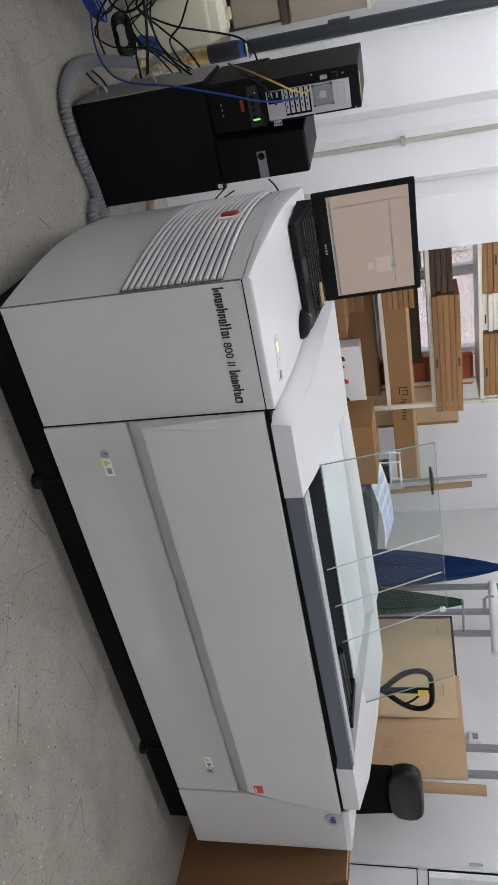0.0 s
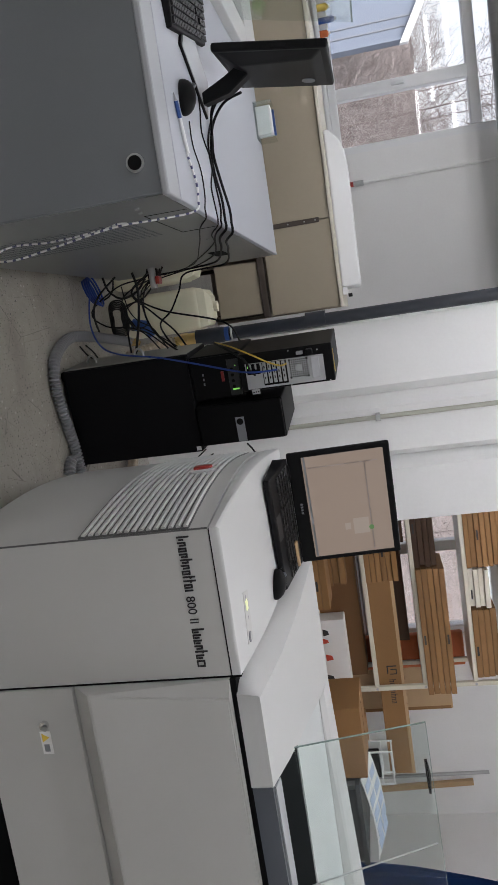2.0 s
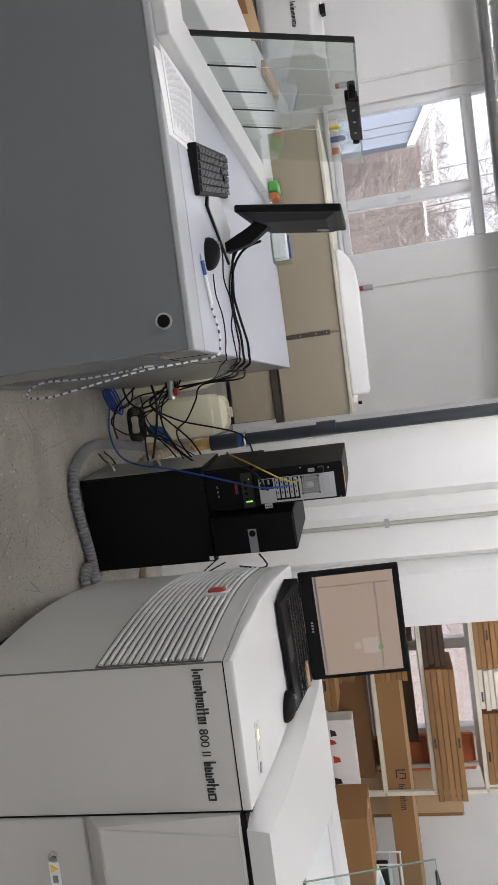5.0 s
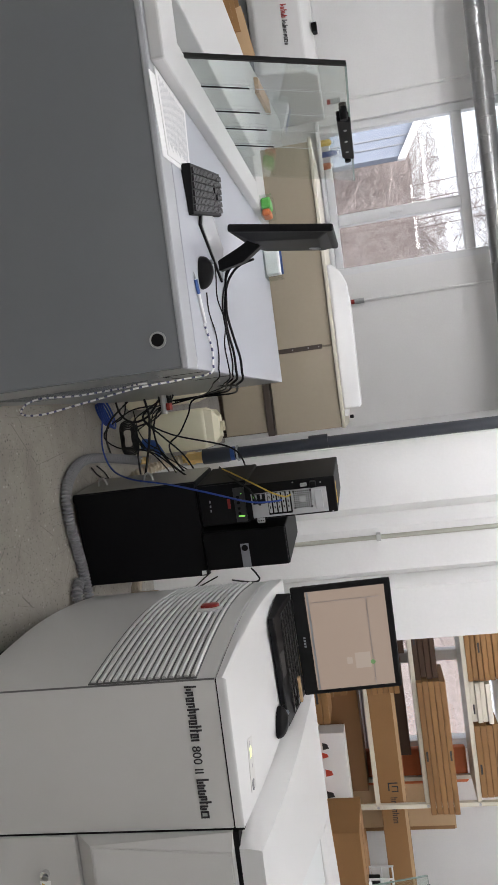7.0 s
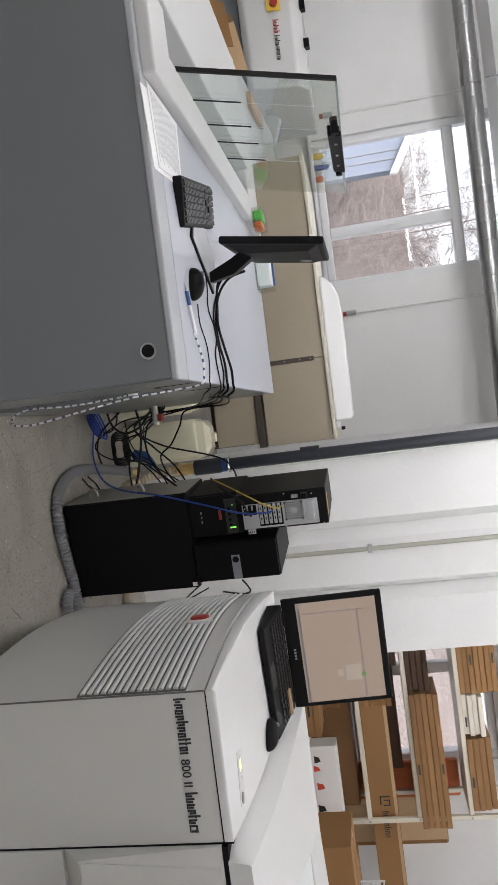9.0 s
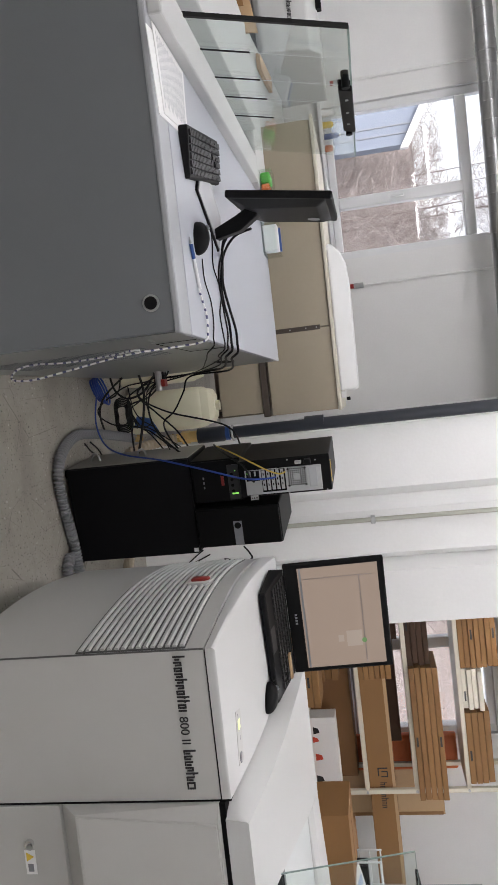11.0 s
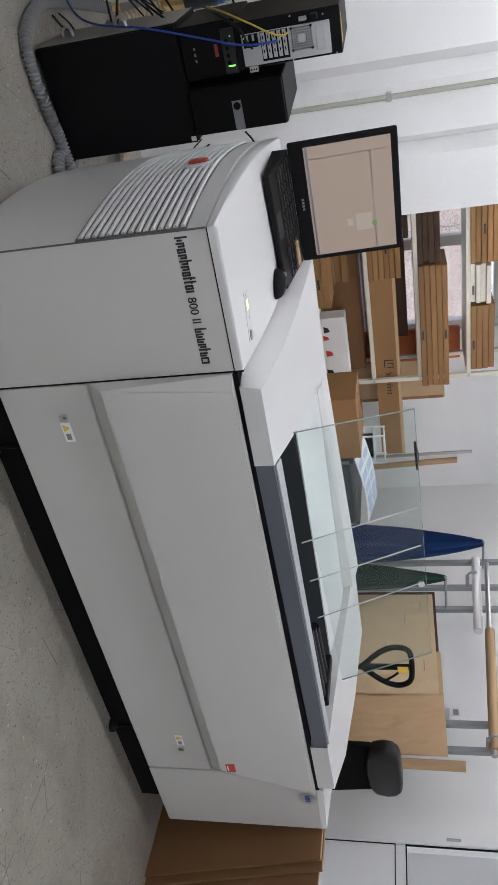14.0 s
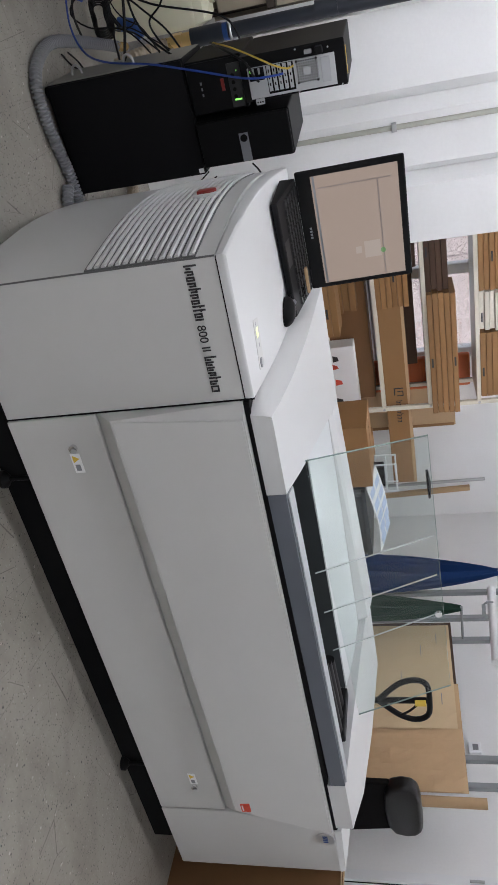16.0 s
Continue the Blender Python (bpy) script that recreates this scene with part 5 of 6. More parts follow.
single("beige_hose", sweep(spline([(-0.445, 2.1, 0.30), (-0.435, 2.06, 0.22), (-0.42, 1.98, 0.14), (-0.39, 1.95, 0.06), (-0.30, 1.97, 0.03), (-0.1, 2.0, 0.028), (0.12, 1.9, 0.028), (0.16, 1.6, 0.12), (0.15, 1.50, 0.25)], 0.005), 0.025, 12, ribs=0.0025, pitch=0.016), M_HOSEB, "beige corrugated drain hose", "hose", smooth=False)
single("grey_hose", sweep(spline([(-0.475, 1.92, 0.115), (-0.50, 1.78, 0.08), (-0.525, 1.60, 0.045), (-0.535, 1.42, 0.024), (-0.505, 1.28, 0.024), (-0.44, 1.175, 0.024), (-0.34, 1.145, 0.024), (-0.20, 1.175, 0.024), (-0.08, 1.215, 0.024), (0.04, 1.235, 0.024), (0.12, 1.24, 0.024), (0.25, 1.30, 0.024)], 0.0038), 0.0200, 12, ribs=0.0046, pitch=0.016), M_HOSE, "grey corrugated plastic hose lying round the cabinet", "hose", smooth=False)
single("grey_hose", sweep(spline([(-0.03, 1.17, 0.024), (0.02, 1.12, 0.026), (0.09, 1.12, 0.04), (0.15, 1.18, 0.06), (0.20, 1.30, 0.04)], 0.0038), 0.0200, 12, ribs=0.0046, pitch=0.016), M_HOSE, "grey corrugated plastic hose loop on the floor", "hose", smooth=False)
single("brass_tee", sweep([(-0.475, 1.90, 0.115), (-0.47, 1.98, 0.13)], 0.02, 14), M_BRASS, "small brass hose tee", "coupling", smooth=True)
single("blue_cap_bottle", sweep([(-0.56, 1.93, 0.14), (-0.545, 1.93, 0.20), (-0.52, 1.93, 0.22), (-0.49, 1.93, 0.235)], lambda f: 0.03 if f < 0.6 else 0.022, 14), M_BLUE, "blue plastic connector hanging in the cables", "connector", smooth=True)

# ---- conduits and sockets on the walls ----
def conduit(x, y, z0, z1, mat_, label, r=0.012):
    t = thing("conduit", (x, y, z0), label, "conduit", "conduits")
    part("tube", rod((x, y, z0), (x, y, z1), r, 12), mat_, t, smooth=True)
    return t


c = conduit(0.105, PY - 0.012, 0.0, ZC, M_CONDUIT, "olive-grey conduit down the pier", 0.013)
part("clip", box(0.085, 0.125, PY - 0.03, PY + 0.03, 1.295, 1.32, 0.003), M_STEEL, c)
for x in (-1.500, -3.248):
    c = conduit(x, YB - 0.015, 1.42, 2.72, M_WALL, "white painted conduit with a socket below")
    part("socket", rod((x, YB - 0.03, 1.325), (x, YB - 0.03, 1.41), 0.024, 14), M_SIDE, c, smooth=True)
    part("red_cap", rod((x, YB - 0.03, 1.295), (x, YB - 0.03, 1.33), 0.021, 14), M_RED, c, "red socket cap", smooth=True)

# ---- beige cabinet behind the second machine ----
G = thing("beige_cabinet", (-1.3, 2.8, 0), "beige lacquered cabinet with dark brown trim and cream top", "cabinet")
part("upper_panel", box(-0.972, -0.503, 2.40, 2.42, 0.80, 1.176, 0.003), M_BEIGE, G)
part("upper_panel", box(-2.12, -0.978, 2.40, 2.42, 0.80, 1.176, 0.003), M_BEIGE, G)
part("trim_strip", box(-0.988, -0.962, 2.392, 2.40, 0.80, 1.12, 0.002), M_BROWN, G, "dark brown trim strip")
for z in (0.86, 0.95, 1.04, 1.10):
    part("screw", disc((-0.975, 2.392, z), (0, -1, 0), 0.004, 0.002, 8), M_STEEL, G)
part("cream_edge", box(-2.14, -0.497, 2.385, 3.3, 1.178, 1.197, 0.004), M_CREAM, G, "cream top edge")
part("lower_panel", box(-0.815, -0.525, 2.42, 2.44, 0.50, 0.745, 0.003), M_BEIGE, G)
part("lower_panel", box(-2.12, -0.86, 2.42, 2.44, 0.10, 0.745, 0.003), M_BEIGE, G)
part("rail", box(-2.12, -0.50, 2.405, 2.45, 0.748, 0.786, 0.003), M_BROWN, G, "dark brown rail")
for x in (-2.10, -0.86, -0.535):
    part("post", box(x - 0.012, x + 0.012, 2.43, 2.47, 0.0, 0.746, 0.002), M_BROWN, G)
    part("post", box(x - 0.012, x + 0.012, 3.24, 3.28, 0.0, 1.177, 0.002), M_BROWN, G)
part("back_panel", box(-2.12, -0.50, 3.28, 3.30, 0.3, 1.177), M_BEIGE, G)
part("shelf", box(-2.12, -0.50, 2.45, 3.27, 0.76, 0.785), M_BEIGE, G)
cov = [(-1.44, 1.1975), (-0.603, 1.1975), (-0.603, 1.288), (-0.620, 1.300), (-1.22, 1.306), (-1.32, 1.298), (-1.39, 1.270), (-1.44, 1.222)]
WC = thing("white_cover", (-0.95, 2.8, 1.197), "smooth white rounded machine cover on the beige cabinet", "cover")
part("shell", prism(cov, 2.47, 3.05, "y", 0.012, seg=3), M_FRAME, WC, smooth=True)
part("catch", box(-0.565, -0.545, 2.50, 2.54, 1.225, 1.247, 0.003), M_BLACK, WC)
part("bracket", box(-0.602, -0.560, 2.49, 2.55, 1.198, 1.226, 0.003), M_FRAME, WC)

def jug(x, y, w, dpt, h):
    t = thing("plastic_canister", (x, y, 0), "cream polyethylene canister with a moulded handle", "canister", "canisters")
    bm = box(x - w / 2, x + w / 2, y - dpt / 2, y + dpt / 2, 0.0, h * 0.82, 0.028, seg=3)
    part("body", bm, M_JUG, t, smooth=True)
    part("shoulder", loft([[(x + a * w * 0.46 * s, y + b * dpt * 0.46 * s, z) for a, b in ((-1, -1), (1, -1), (1, 1), (-1, 1))] for s, z in ((1, h * 0.80), (0.9, h * 0.88), (0.55, h * 0.93))]), M_JUG, t, smooth=True)
    part("cap", rod((x, y, h * 0.92), (x, y, h * 0.97), 0.028, 16), M_BLUE if x < -0.7 else M_JUG, t, smooth=True)


jug(-0.60, 2.27, 0.23, 0.20, 0.54)
jug(-0.86, 2.22, 0.22, 0.20, 0.50)
jug(-0.96, 2.62, 0.26, 0.26, 0.56)

# ---- plate processor beyond the second machine ----
R = thing("plate_processor", (-3.6, 3.6, 0), "grey-white plate processor with a sloping front cover", "processing machine")
prof = [(3.12, 0.90), (3.20, 1.20), (3.30, 1.27), (4.1, 1.27), (4.1, 0.86), (3.14, 0.86)]
part("cover", prism(prof, -4.6, -2.85, "x", 0.012), M_HOOD, R, smooth=False)
part("body", box(-4.6, -2.9, 3.2, 4.1, 0.45, 0.86, 0.006), M_ENDPANEL, R)
for x in (-4.5, -2.98):
    for y in (3.26, 4.0):
        part("leg", box(x - 0.03, x + 0.03, y - 0.03, y + 0.03, 0.0, 0.45, 0.003), M_SIDE, R)
for x in (-3.42, -3.165):
    part("hinge", box(x - 0.03, x + 0.03, 3.27, 3.33, 1.262, 1.30, 0.005), M_BLACK, R)
part("switch_plate", prism([(3.148, 1.05), (3.170, 1.135), (3.160, 1.14), (3.138, 1.05)], -3.44, -3.35, "x"), M_YELLOW, R, "yellow emergency switch plate")
part("stop_button", disc((-3.395, 3.152, 1.095), (0, -1, 0.26), 0.026, 0.03, 18), M_RED, R, "red emergency stop button", smooth=True)
def on_cover(bm, x0, x1, z0, z1):
    y = lambda z: 3.12 + (z - 0.90) * 0.2667 - 0.004
    hexa([(x0, y(z0), z0), (x1, y(z0), z0), (x1, y(z0) + 0.002, z0), (x0, y(z0) + 0.002, z0)], [(x0, y(z1), z1), (x1, y(z1), z1), (x1, y(z1) + 0.002, z1), (x0, y(z1) + 0.002, z1)], bm=bm)
xk = lettering("Hobok", -3.30, 1.078, 0.040, on_cover, R, M_RED)
lettering("Bolyonnamo", xk + 0.012, 1.078, 0.036, on_cover, R, M_INK)
FT = thing("feed_table", (-2.4, 3.0, 0), "pale grey sloping feed table", "table")
part("top", hexa([(-2.84, 2.46, 0.80), (-2.16, 2.46, 0.80), (-2.16, 3.9, 0.90), (-2.84, 3.9, 0.90)], [(-2.84, 2.46, 0.83), (-2.16, 2.46, 0.83), (-2.16, 3.9, 0.93), (-2.84, 3.9, 0.93)], 0.004), M_SHELL, FT)
for x in (-2.78, -2.22):
    for y in (2.55, 3.8):
        part("leg", box(x - 0.02, x + 0.02, y - 0.02, y + 0.02, 0.0, 0.81 + 0.07 * (y - 2.46)), M_SIDE, FT)
single("wood_offcut", hexa([(-2.76, 2.92, 0.868), (-2.66, 2.92, 0.868), (-2.66, 3.3, 0.893), (-2.76, 3.3, 0.893)], [(-2.76, 2.92, 0.895), (-2.66, 2.92, 0.895), (-2.66, 3.3, 0.92), (-2.76, 3.3, 0.92)], 0.002), M_TUBE, "brown wooden offcut on the feed table", "wood")
WB = thing("waste_bin", (-2.95, 2.6, 0), "dark grey open bin for offcuts", "bin")
bm = bmesh.new()
for x0, x1, y0, y1 in ((-3.25, -2.66, 2.40, 2.415), (-3.25, -2.66, 2.785, 2.80), (-3.25, -3.235, 2.415, 2.785), (-2.675, -2.66, 2.415, 2.785)):
    box(x0, x1, y0, y1, 0.0, 0.70, bm=bm)
box(-3.235, -2.675, 2.415, 2.785, 0.0, 0.02, bm=bm)
part("shell", bm, M_ENDPANEL, WB)
for k, (x, lean, h) in enumerate(((-3.20, 0.10, 0.80), (-3.15, 0.12, 0.83), (-3.09, 0.13, 0.86), (-3.03, 0.15, 0.88))):
    y0 = 2.46 + 0.03 * k
    single("cardboard_sheet", hexa([(x, y0, 0.021), (x + 0.26, y0, 0.021), (x + 0.26, y0 + 0.008, 0.021), (x, y0 + 0.008, 0.021)], [(x - 0.02, y0 + lean, h), (x + 0.25, y0 + lean, h + 0.03), (x + 0.25, y0 + lean + 0.008, h + 0.03), (x - 0.02, y0 + lean + 0.008, h)]), M_CARD, "brown cardboard sheet standing in the bin", "cardboard", "sheets in the bin")
single("cardboard_sheet", hexa([(-2.97, 2.585, 0.60), (-2.80, 2.60, 0.64), (-2.80, 2.606, 0.64), (-2.97, 2.591, 0.60)], [(-3.06, 2.64, 0.875), (-2.75, 2.655, 0.925), (-2.75, 2.661, 0.925), (-3.06, 2.646, 0.875)]), M_KRAFT, "pale brown cardboard sheet standing in the bin", "cardboard", "sheets in the bin")
for x, w, h, m_, lab in ((-3.0, 0.05, 0.12, M_WHITE, "white plastic jar"), (-2.90, 0.045, 0.09, M_YELLOW, "yellow plastic bottle"), (-2.80, 0.04, 0.13, M_BLUE, "blue plastic bottle"), (-2.70, 0.045, 0.07, M_ORANGE, "orange plastic jar")):
    t = thing("bottle", (x, YB - 0.05, 1.2), lab + " on the window sill", "bottle", "bottles on the sill")
    part("body", sweep([(x, YB - 0.05, 1.2), (x, YB - 0.05, 1.2 + h * 0.75), (x, YB - 0.05, 1.2 + h * 0.85), (x, YB - 0.05, 1.2 + h)], lambda f, w=w: w * (0.6 if f < 0.7 else 0.28), 14), m_, t, smooth=True)
    part("cap", rod((x, YB - 0.05, 1.2 + h), (x, YB - 0.05, 1.215 + h), w * 0.3, 12), M_WHITE, t)

# ---- shelving with cartons by the second window ----
SH = thing("shelving_unit", (1.7, 4.2, 0), "cream painted steel shelving loaded with cartons", "shelving")
SX0, SX1, SY0, SY1 = 0.75, 2.655, 4.0, 4.42
LEVELS = (0.62, 1.05, 1.445, 1.85, 2.26)
for x in (SX0, SX1):
    for y in (SY0, SY1):
        part("post", box(x - 0.018, x + 0.018, y - 0.018, y + 0.018, 0.0, 2.4, 0.003), M_CREAM, SH)
for z in LEVELS:
    part("shelf", box(SX0 + 0.018, SX1 - 0.018, SY0 - 0.01, SY1 + 0.01, z - 0.035, z, 0.003), M_CREAM, SH)
    for x in (SX0, SX1):
        part("bolt", disc((x, SY0 - 0.018, z - 0.018), (0, -1, 0), 0.011, 0.006, 10), M_STEEL, SH)


def carton(x0, x1, y0, y1, z0, z1, material=None, label="brown cardboard carton", group="cartons", tape=True, yaw=0):
    t = thing("cardboard_box", pose(0.5 * (x0 + x1), 0.5 * (y0 + y1), z0, 0, 0, yaw), label, "box", group)
    w, d_, h = (x1 - x0) / 2, (y1 - y0) / 2, z1 - z0
    part("body", box(-w, w, -d_, d_, 0, h, min(0.004, h * 0.1)), material or M_CARD, t, local=True)
    if tape:
        part("flap_seam", box(-w + 0.006, w - 0.006, -0.0015, 0.0015, h - 0.0005, h + 0.0008), M_CARDDARKSHADE, t, local=True)
        part("tape", box(-w - 0.0008, -w + 0.06, -0.024, 0.024, h - 0.0002, h + 0.0010), M_KRAFT, t, local=True)
    return t


rs = random.Random(3)
def pile(x0, x1, y0, z0, n, h, material=None, label="flat brown carton in a stack", depth=0.38):
    for k in range(n):
        dx, dy = rs.uniform(-0.012, 0.012), rs.uniform(-0.01, 0.01)
        t = carton(x0 + dx, x1 + dx, y0 + dy, y0 + depth + dy, z0 + k * h, z0 + (k + 1) * h - 0.003, material, label, "stacked flat cartons", tape=False)
        if (k * 3 + int(x0 * 10)) % 4 == 0:
            part("print", box(0.02, 0.10, -depth / 2 - 0.0008, -depth / 2 + 0.0002, h * 0.3, h * 0.62), M_INK, t, local=True)


pile(1.30, 1.72, 3.99, 0.62, 5, 0.055)
pile(1.10, 1.72, 3.99, 1.05, 6, 0.044)
# the two dark piles have the shelf's shade put into their colour
pile(0.80, 1.42, 4.02, 1.05, 7, 0.048, M_CARDDARKSHADE, "flat carton in a stack with shade put into its dark colour")
pile(0.85, 1.62, 4.0, 1.445, 4, 0.045, M_CARDDARKSHADE, "flat carton in a stack with shade put into its dark colour")
pile(1.64, 2.725, 3.97, 1.445, 5, 0.046)
pile(1.00, 1.66, 3.99, 1.85, 7, 0.042)
pile(1.68, 2.00, 3.985, 1.85, 4, 0.040, M_CREAM, "flat white carton in a stack", 0.35)
pile(2.02, 2.60, 3.99, 1.85, 4, 0.048)
pile(1.0, 2.5, 4.0, 2.26, 3, 0.055)
# long printed carton that reaches past the post
LB = carton(1.73, 3.47, 4.03, 4.20, 1.0505, 1.262, label="long brown carton reaching past the shelving post", tape=False)
def on_box(bm, x0, x1, z0, z1):
    box(x0, x1, -0.0866, -0.0856, z0, z1, bm=bm)
for z0, z1, x0, x1 in ((0.075, 0.155, -0.125, -0.115), (0.075, 0.085, -0.115, -0.055), (0.105, 0.155, -0.095, -0.087), (0.147, 0.155, -0.087, -0.045), (0.100, 0.147, -0.053, -0.045)):
    bm = bmesh.new()
    on_box(bm, x0, x1, z0, z1)
    part("print_mark", bm, M_INK, LB, local=True)
bm = bmesh.new()
x = 0.0
for k in range(8):
    top = 0.055 if k in (0, 2, 3, 5) else 0.038
    w = 0.010 if k in (2, 3) else 0.022
    on_box(bm, x, x + 0.006, 0.085, 0.085 + top)
    if w > 0.02:
        on_box(bm, x + 0.006, x + w, 0.117, 0.123)
        on_box(bm, x + w - 0.006, x + w, 0.085, 0.117)
    x += w + 0.009
part("print_word", bm, M_INK, LB, local=True)
part("tape", box(-0.865, 0.865, -0.0856, -0.0850, 0.185, 0.2105), M_KRAFT, LB, local=True)
# dark filler cartons stand in for shade in the gaps of the shelves
carton(1.45, 2.35, 4.22, 4.42, 1.0505, 1.345, M_CARDDARKSHADE, "filler carton coloured dark to stand for shade at the shelf back", tape=False)
# this carton's colour includes the shade at the back of the shelf
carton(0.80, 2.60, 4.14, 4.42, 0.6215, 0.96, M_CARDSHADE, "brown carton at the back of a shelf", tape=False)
carton(1.45, 1.90, 4.24, 4.42, 1.4455, 1.60, M_CARDDARKSHADE, "filler carton coloured dark to stand for shade at the shelf back", tape=False)
PC = carton(2.58, 3.16, 4.50, 4.76, 0.0, 1.655, M_KRAFT, "tall pale carton standing by the wall", tape=False)
part("edge_strip", box(0.262, 0.2915, -0.1325, -0.1302, 0.02, 1.64), M_CARD, PC, "brown folded edge", local=True)
OC = thing("orange_case", (2.56, 4.46, 0), "tall orange plastic case standing behind the shelving", "case")
part("shell", box(2.40, 2.72, 4.432, 4.49, 0.0, 1.80, 0.02), M_ORANGE, OC)
part("rib", box(2.44, 2.68, 4.425, 4.432, 1.36, 1.38, 0.002), M_ORANGE, OC)
# lower cartons in front of the shelving
carton(1.60, 2.72, 3.50, 3.88, 0.0, 0.60, M_CARD, "large brown carton on the floor")
carton(2.74, 3.20, 3.40, 3.85, 0.0, 0.92, M_CARD, "tall brown carton on the floor")
WP = carton(1.98, 2.73, 3.90, 4.06, 0.6215, 0.835, M_WHITE, "white printed carton with red and black marks", tape=False)
for x0, x1, z0, z1, m_ in ((-0.30, -0.24, 0.03, 0.08, M_INK), (-0.22, -0.17, 0.02, 0.07, M_REDSTICK), (-0.08, -0.02, 0.03, 0.09, M_REDSTICK), (0.10, 0.16, 0.02, 0.08, M_INK), (0.19, 0.24, 0.02, 0.08, M_INK), (0.27, 0.31, 0.03, 0.09, M_INK)):
    part("print", prism([(x0, z0), (x1, z0), (x1 - 0.01, z1), (x0 + 0.015, z1 - 0.01)], -0.0812, -0.0802, "y"), m_, WP, local=True)
carton(2.12, 2.63, 2.78, 3.20, 0.0, 0.955, M_CARD, "tall brown carton beside the work table")
carton(1.25, 1.90, 3.50, 3.80, 0.0, 0.47, M_CARD, "brown carton under a pile of flat ones")
pile(1.22, 1.72, 3.50, 0.471, 6, 0.052, depth=0.29)

# ---- table with drawings behind the machine ----
TB = thing("work_table", (3.2, 3.1, 0), "dark topped work table with steel legs", "table")
part("tabletop", box(2.66, 3.27, 2.75, 3.38, 0.86, 0.895, 0.004), M_TABLE, TB)
part("drawer_body", box(2.68, 3.25, 2.77, 3.32, 0.20, 0.86, 0.004), M_TABLE, TB)
for z in (0.42, 0.64):
    part("drawer_gap", box(2.69, 3.24, 2.7685, 2.772, z, z + 0.006), M_DARKGAP, TB)
for z in (0.50, 0.73):
    part("drawer_tag", box(2.94, 2.99, 2.767, 2.7695, z, z + 0.03), M_WHITE, TB, "small white drawer tag")
for x in (2.69, 3.24):
    for y in (2.79, 3.34):
        part("leg", box(x - 0.02, x + 0.02, y - 0.02, y + 0.02, 0, 0.86), M_GREYPAINT, TB)
DR = thing("printed_sheet", (3.0, 3.0, 0.896), "curled printed sheet with blue pictures", "paper")
bm = bmesh.new()
rows = []
for k in range(9):
    f = k / 8
    rows.append([bm.verts.new((2.66 + 0.62 * f, y, 0.9 + 0.05 * f + 0.03 * math.sin(3 * f) + dz)) for y, dz in ((2.80, 0.0), (3.12, 0.06), (3.12, 0.063), (2.80, 0.003))])
for a, b2 in zip(rows, rows[1:]):
    for j in range(4):
        bm.faces.new((a[j], a[(j + 1) % 4], b2[(j + 1) % 4], b2[j]))
bm.faces.new(rows[0])
bm.faces.new(rows[-1][::-1])
part("sheet", bm, M_WHITE, DR, smooth=False)
bm = bmesh.new()
for i in range(5):
    for j in range(2):
        f = (0.1 + i * 0.17)
        x0 = 2.66 + 0.62 * f
        z = 0.906 + 0.05 * f + 0.03 * math.sin(3 * f)
        hexa([(x0, 2.82 + j * 0.15, z), (x0 + 0.07, 2.82 + j * 0.15, z + 0.009), (x0 + 0.07, 2.94 + j * 0.15, z + 0.009), (x0, 2.94 + j * 0.15, z)], [(x0, 2.82 + j * 0.15, z + 0.002), (x0 + 0.07, 2.82 + j * 0.15, z + 0.011), (x0 + 0.07, 2.94 + j * 0.15, z + 0.011), (x0, 2.94 + j * 0.15, z + 0.002)], bm=bm)
for v in bm.verts:
    v.co.z += 0.06 * (v.co.y - 2.80) / 0.32
part("picture", bm, M_PRINT, DR, "pale blue printed pictures")
WR = thing("wire_rack", (2.9, 3.3, 0.896), "small white wire rack on the table", "rack")
bm = bmesh.new()
for x in (2.72, 2.98):
    for y in (3.20, 3.34):
        rod((x, y, 0.896), (x, y, 1.12), 0.007, bm=bm)
for z in (0.95, 1.03, 1.11):
    for y in (3.20, 3.34):
        rod((2.72, y, z), (2.98, y, z), 0.006, bm=bm)
part("wires", bm, M_FRAME, WR)
single("tool_box", box(2.76, 2.94, 3.22, 3.32, 0.90, 1.02, 0.008), M_BLACK, "black tool case in the wire rack", "case")
FL = thing("steel_stand", (3.635, 4.2, 0), "steel pole stand with a black round disc", "stand")
part("base", disc((3.635, 4.2, 0.0), (0, 0, 1), 0.16, 0.02, 24), M_BLACK, FL, smooth=True)
part("pole", rod((3.635, 4.2, 0.02), (3.60, 4.2, 1.88), 0.016, 12), M_STEEL, FL, smooth=True)
part("disc", sweep([(3.622, 4.2, 1.385), (3.622, 4.2, 1.37), (3.623, 4.2, 1.35)], lambda f: 0.03 + 0.11 * min(1, 2 * f), 24), M_BLACK, FL, "black round disc", smooth=True)
single("wooden_batten", hexa([(4.02, 4.55, 0.0), (4.07, 4.55, 0.0), (4.07, 4.59, 0.0), (4.02, 4.59, 0.0)], [(4.06, 4.74, 1.78), (4.11, 4.74, 1.78), (4.11, 4.78, 1.78), (4.06, 4.78, 1.78)]), M_TUBE, "brown wooden batten leaning in the corner", "batten")

# ---- paper rack along the east wall ----
RK = thing("paper_rack", (4.1, 2.1, 0), "grey steel rack holding paper rolls and a board", "rack")
for y in (3.10, 2.80, 1.50, 1.30):
    part("upright", box(3.98, 4.02, y - 0.02, y + 0.02, 0.0, 2.15, 0.003), M_GREYPAINT, RK)
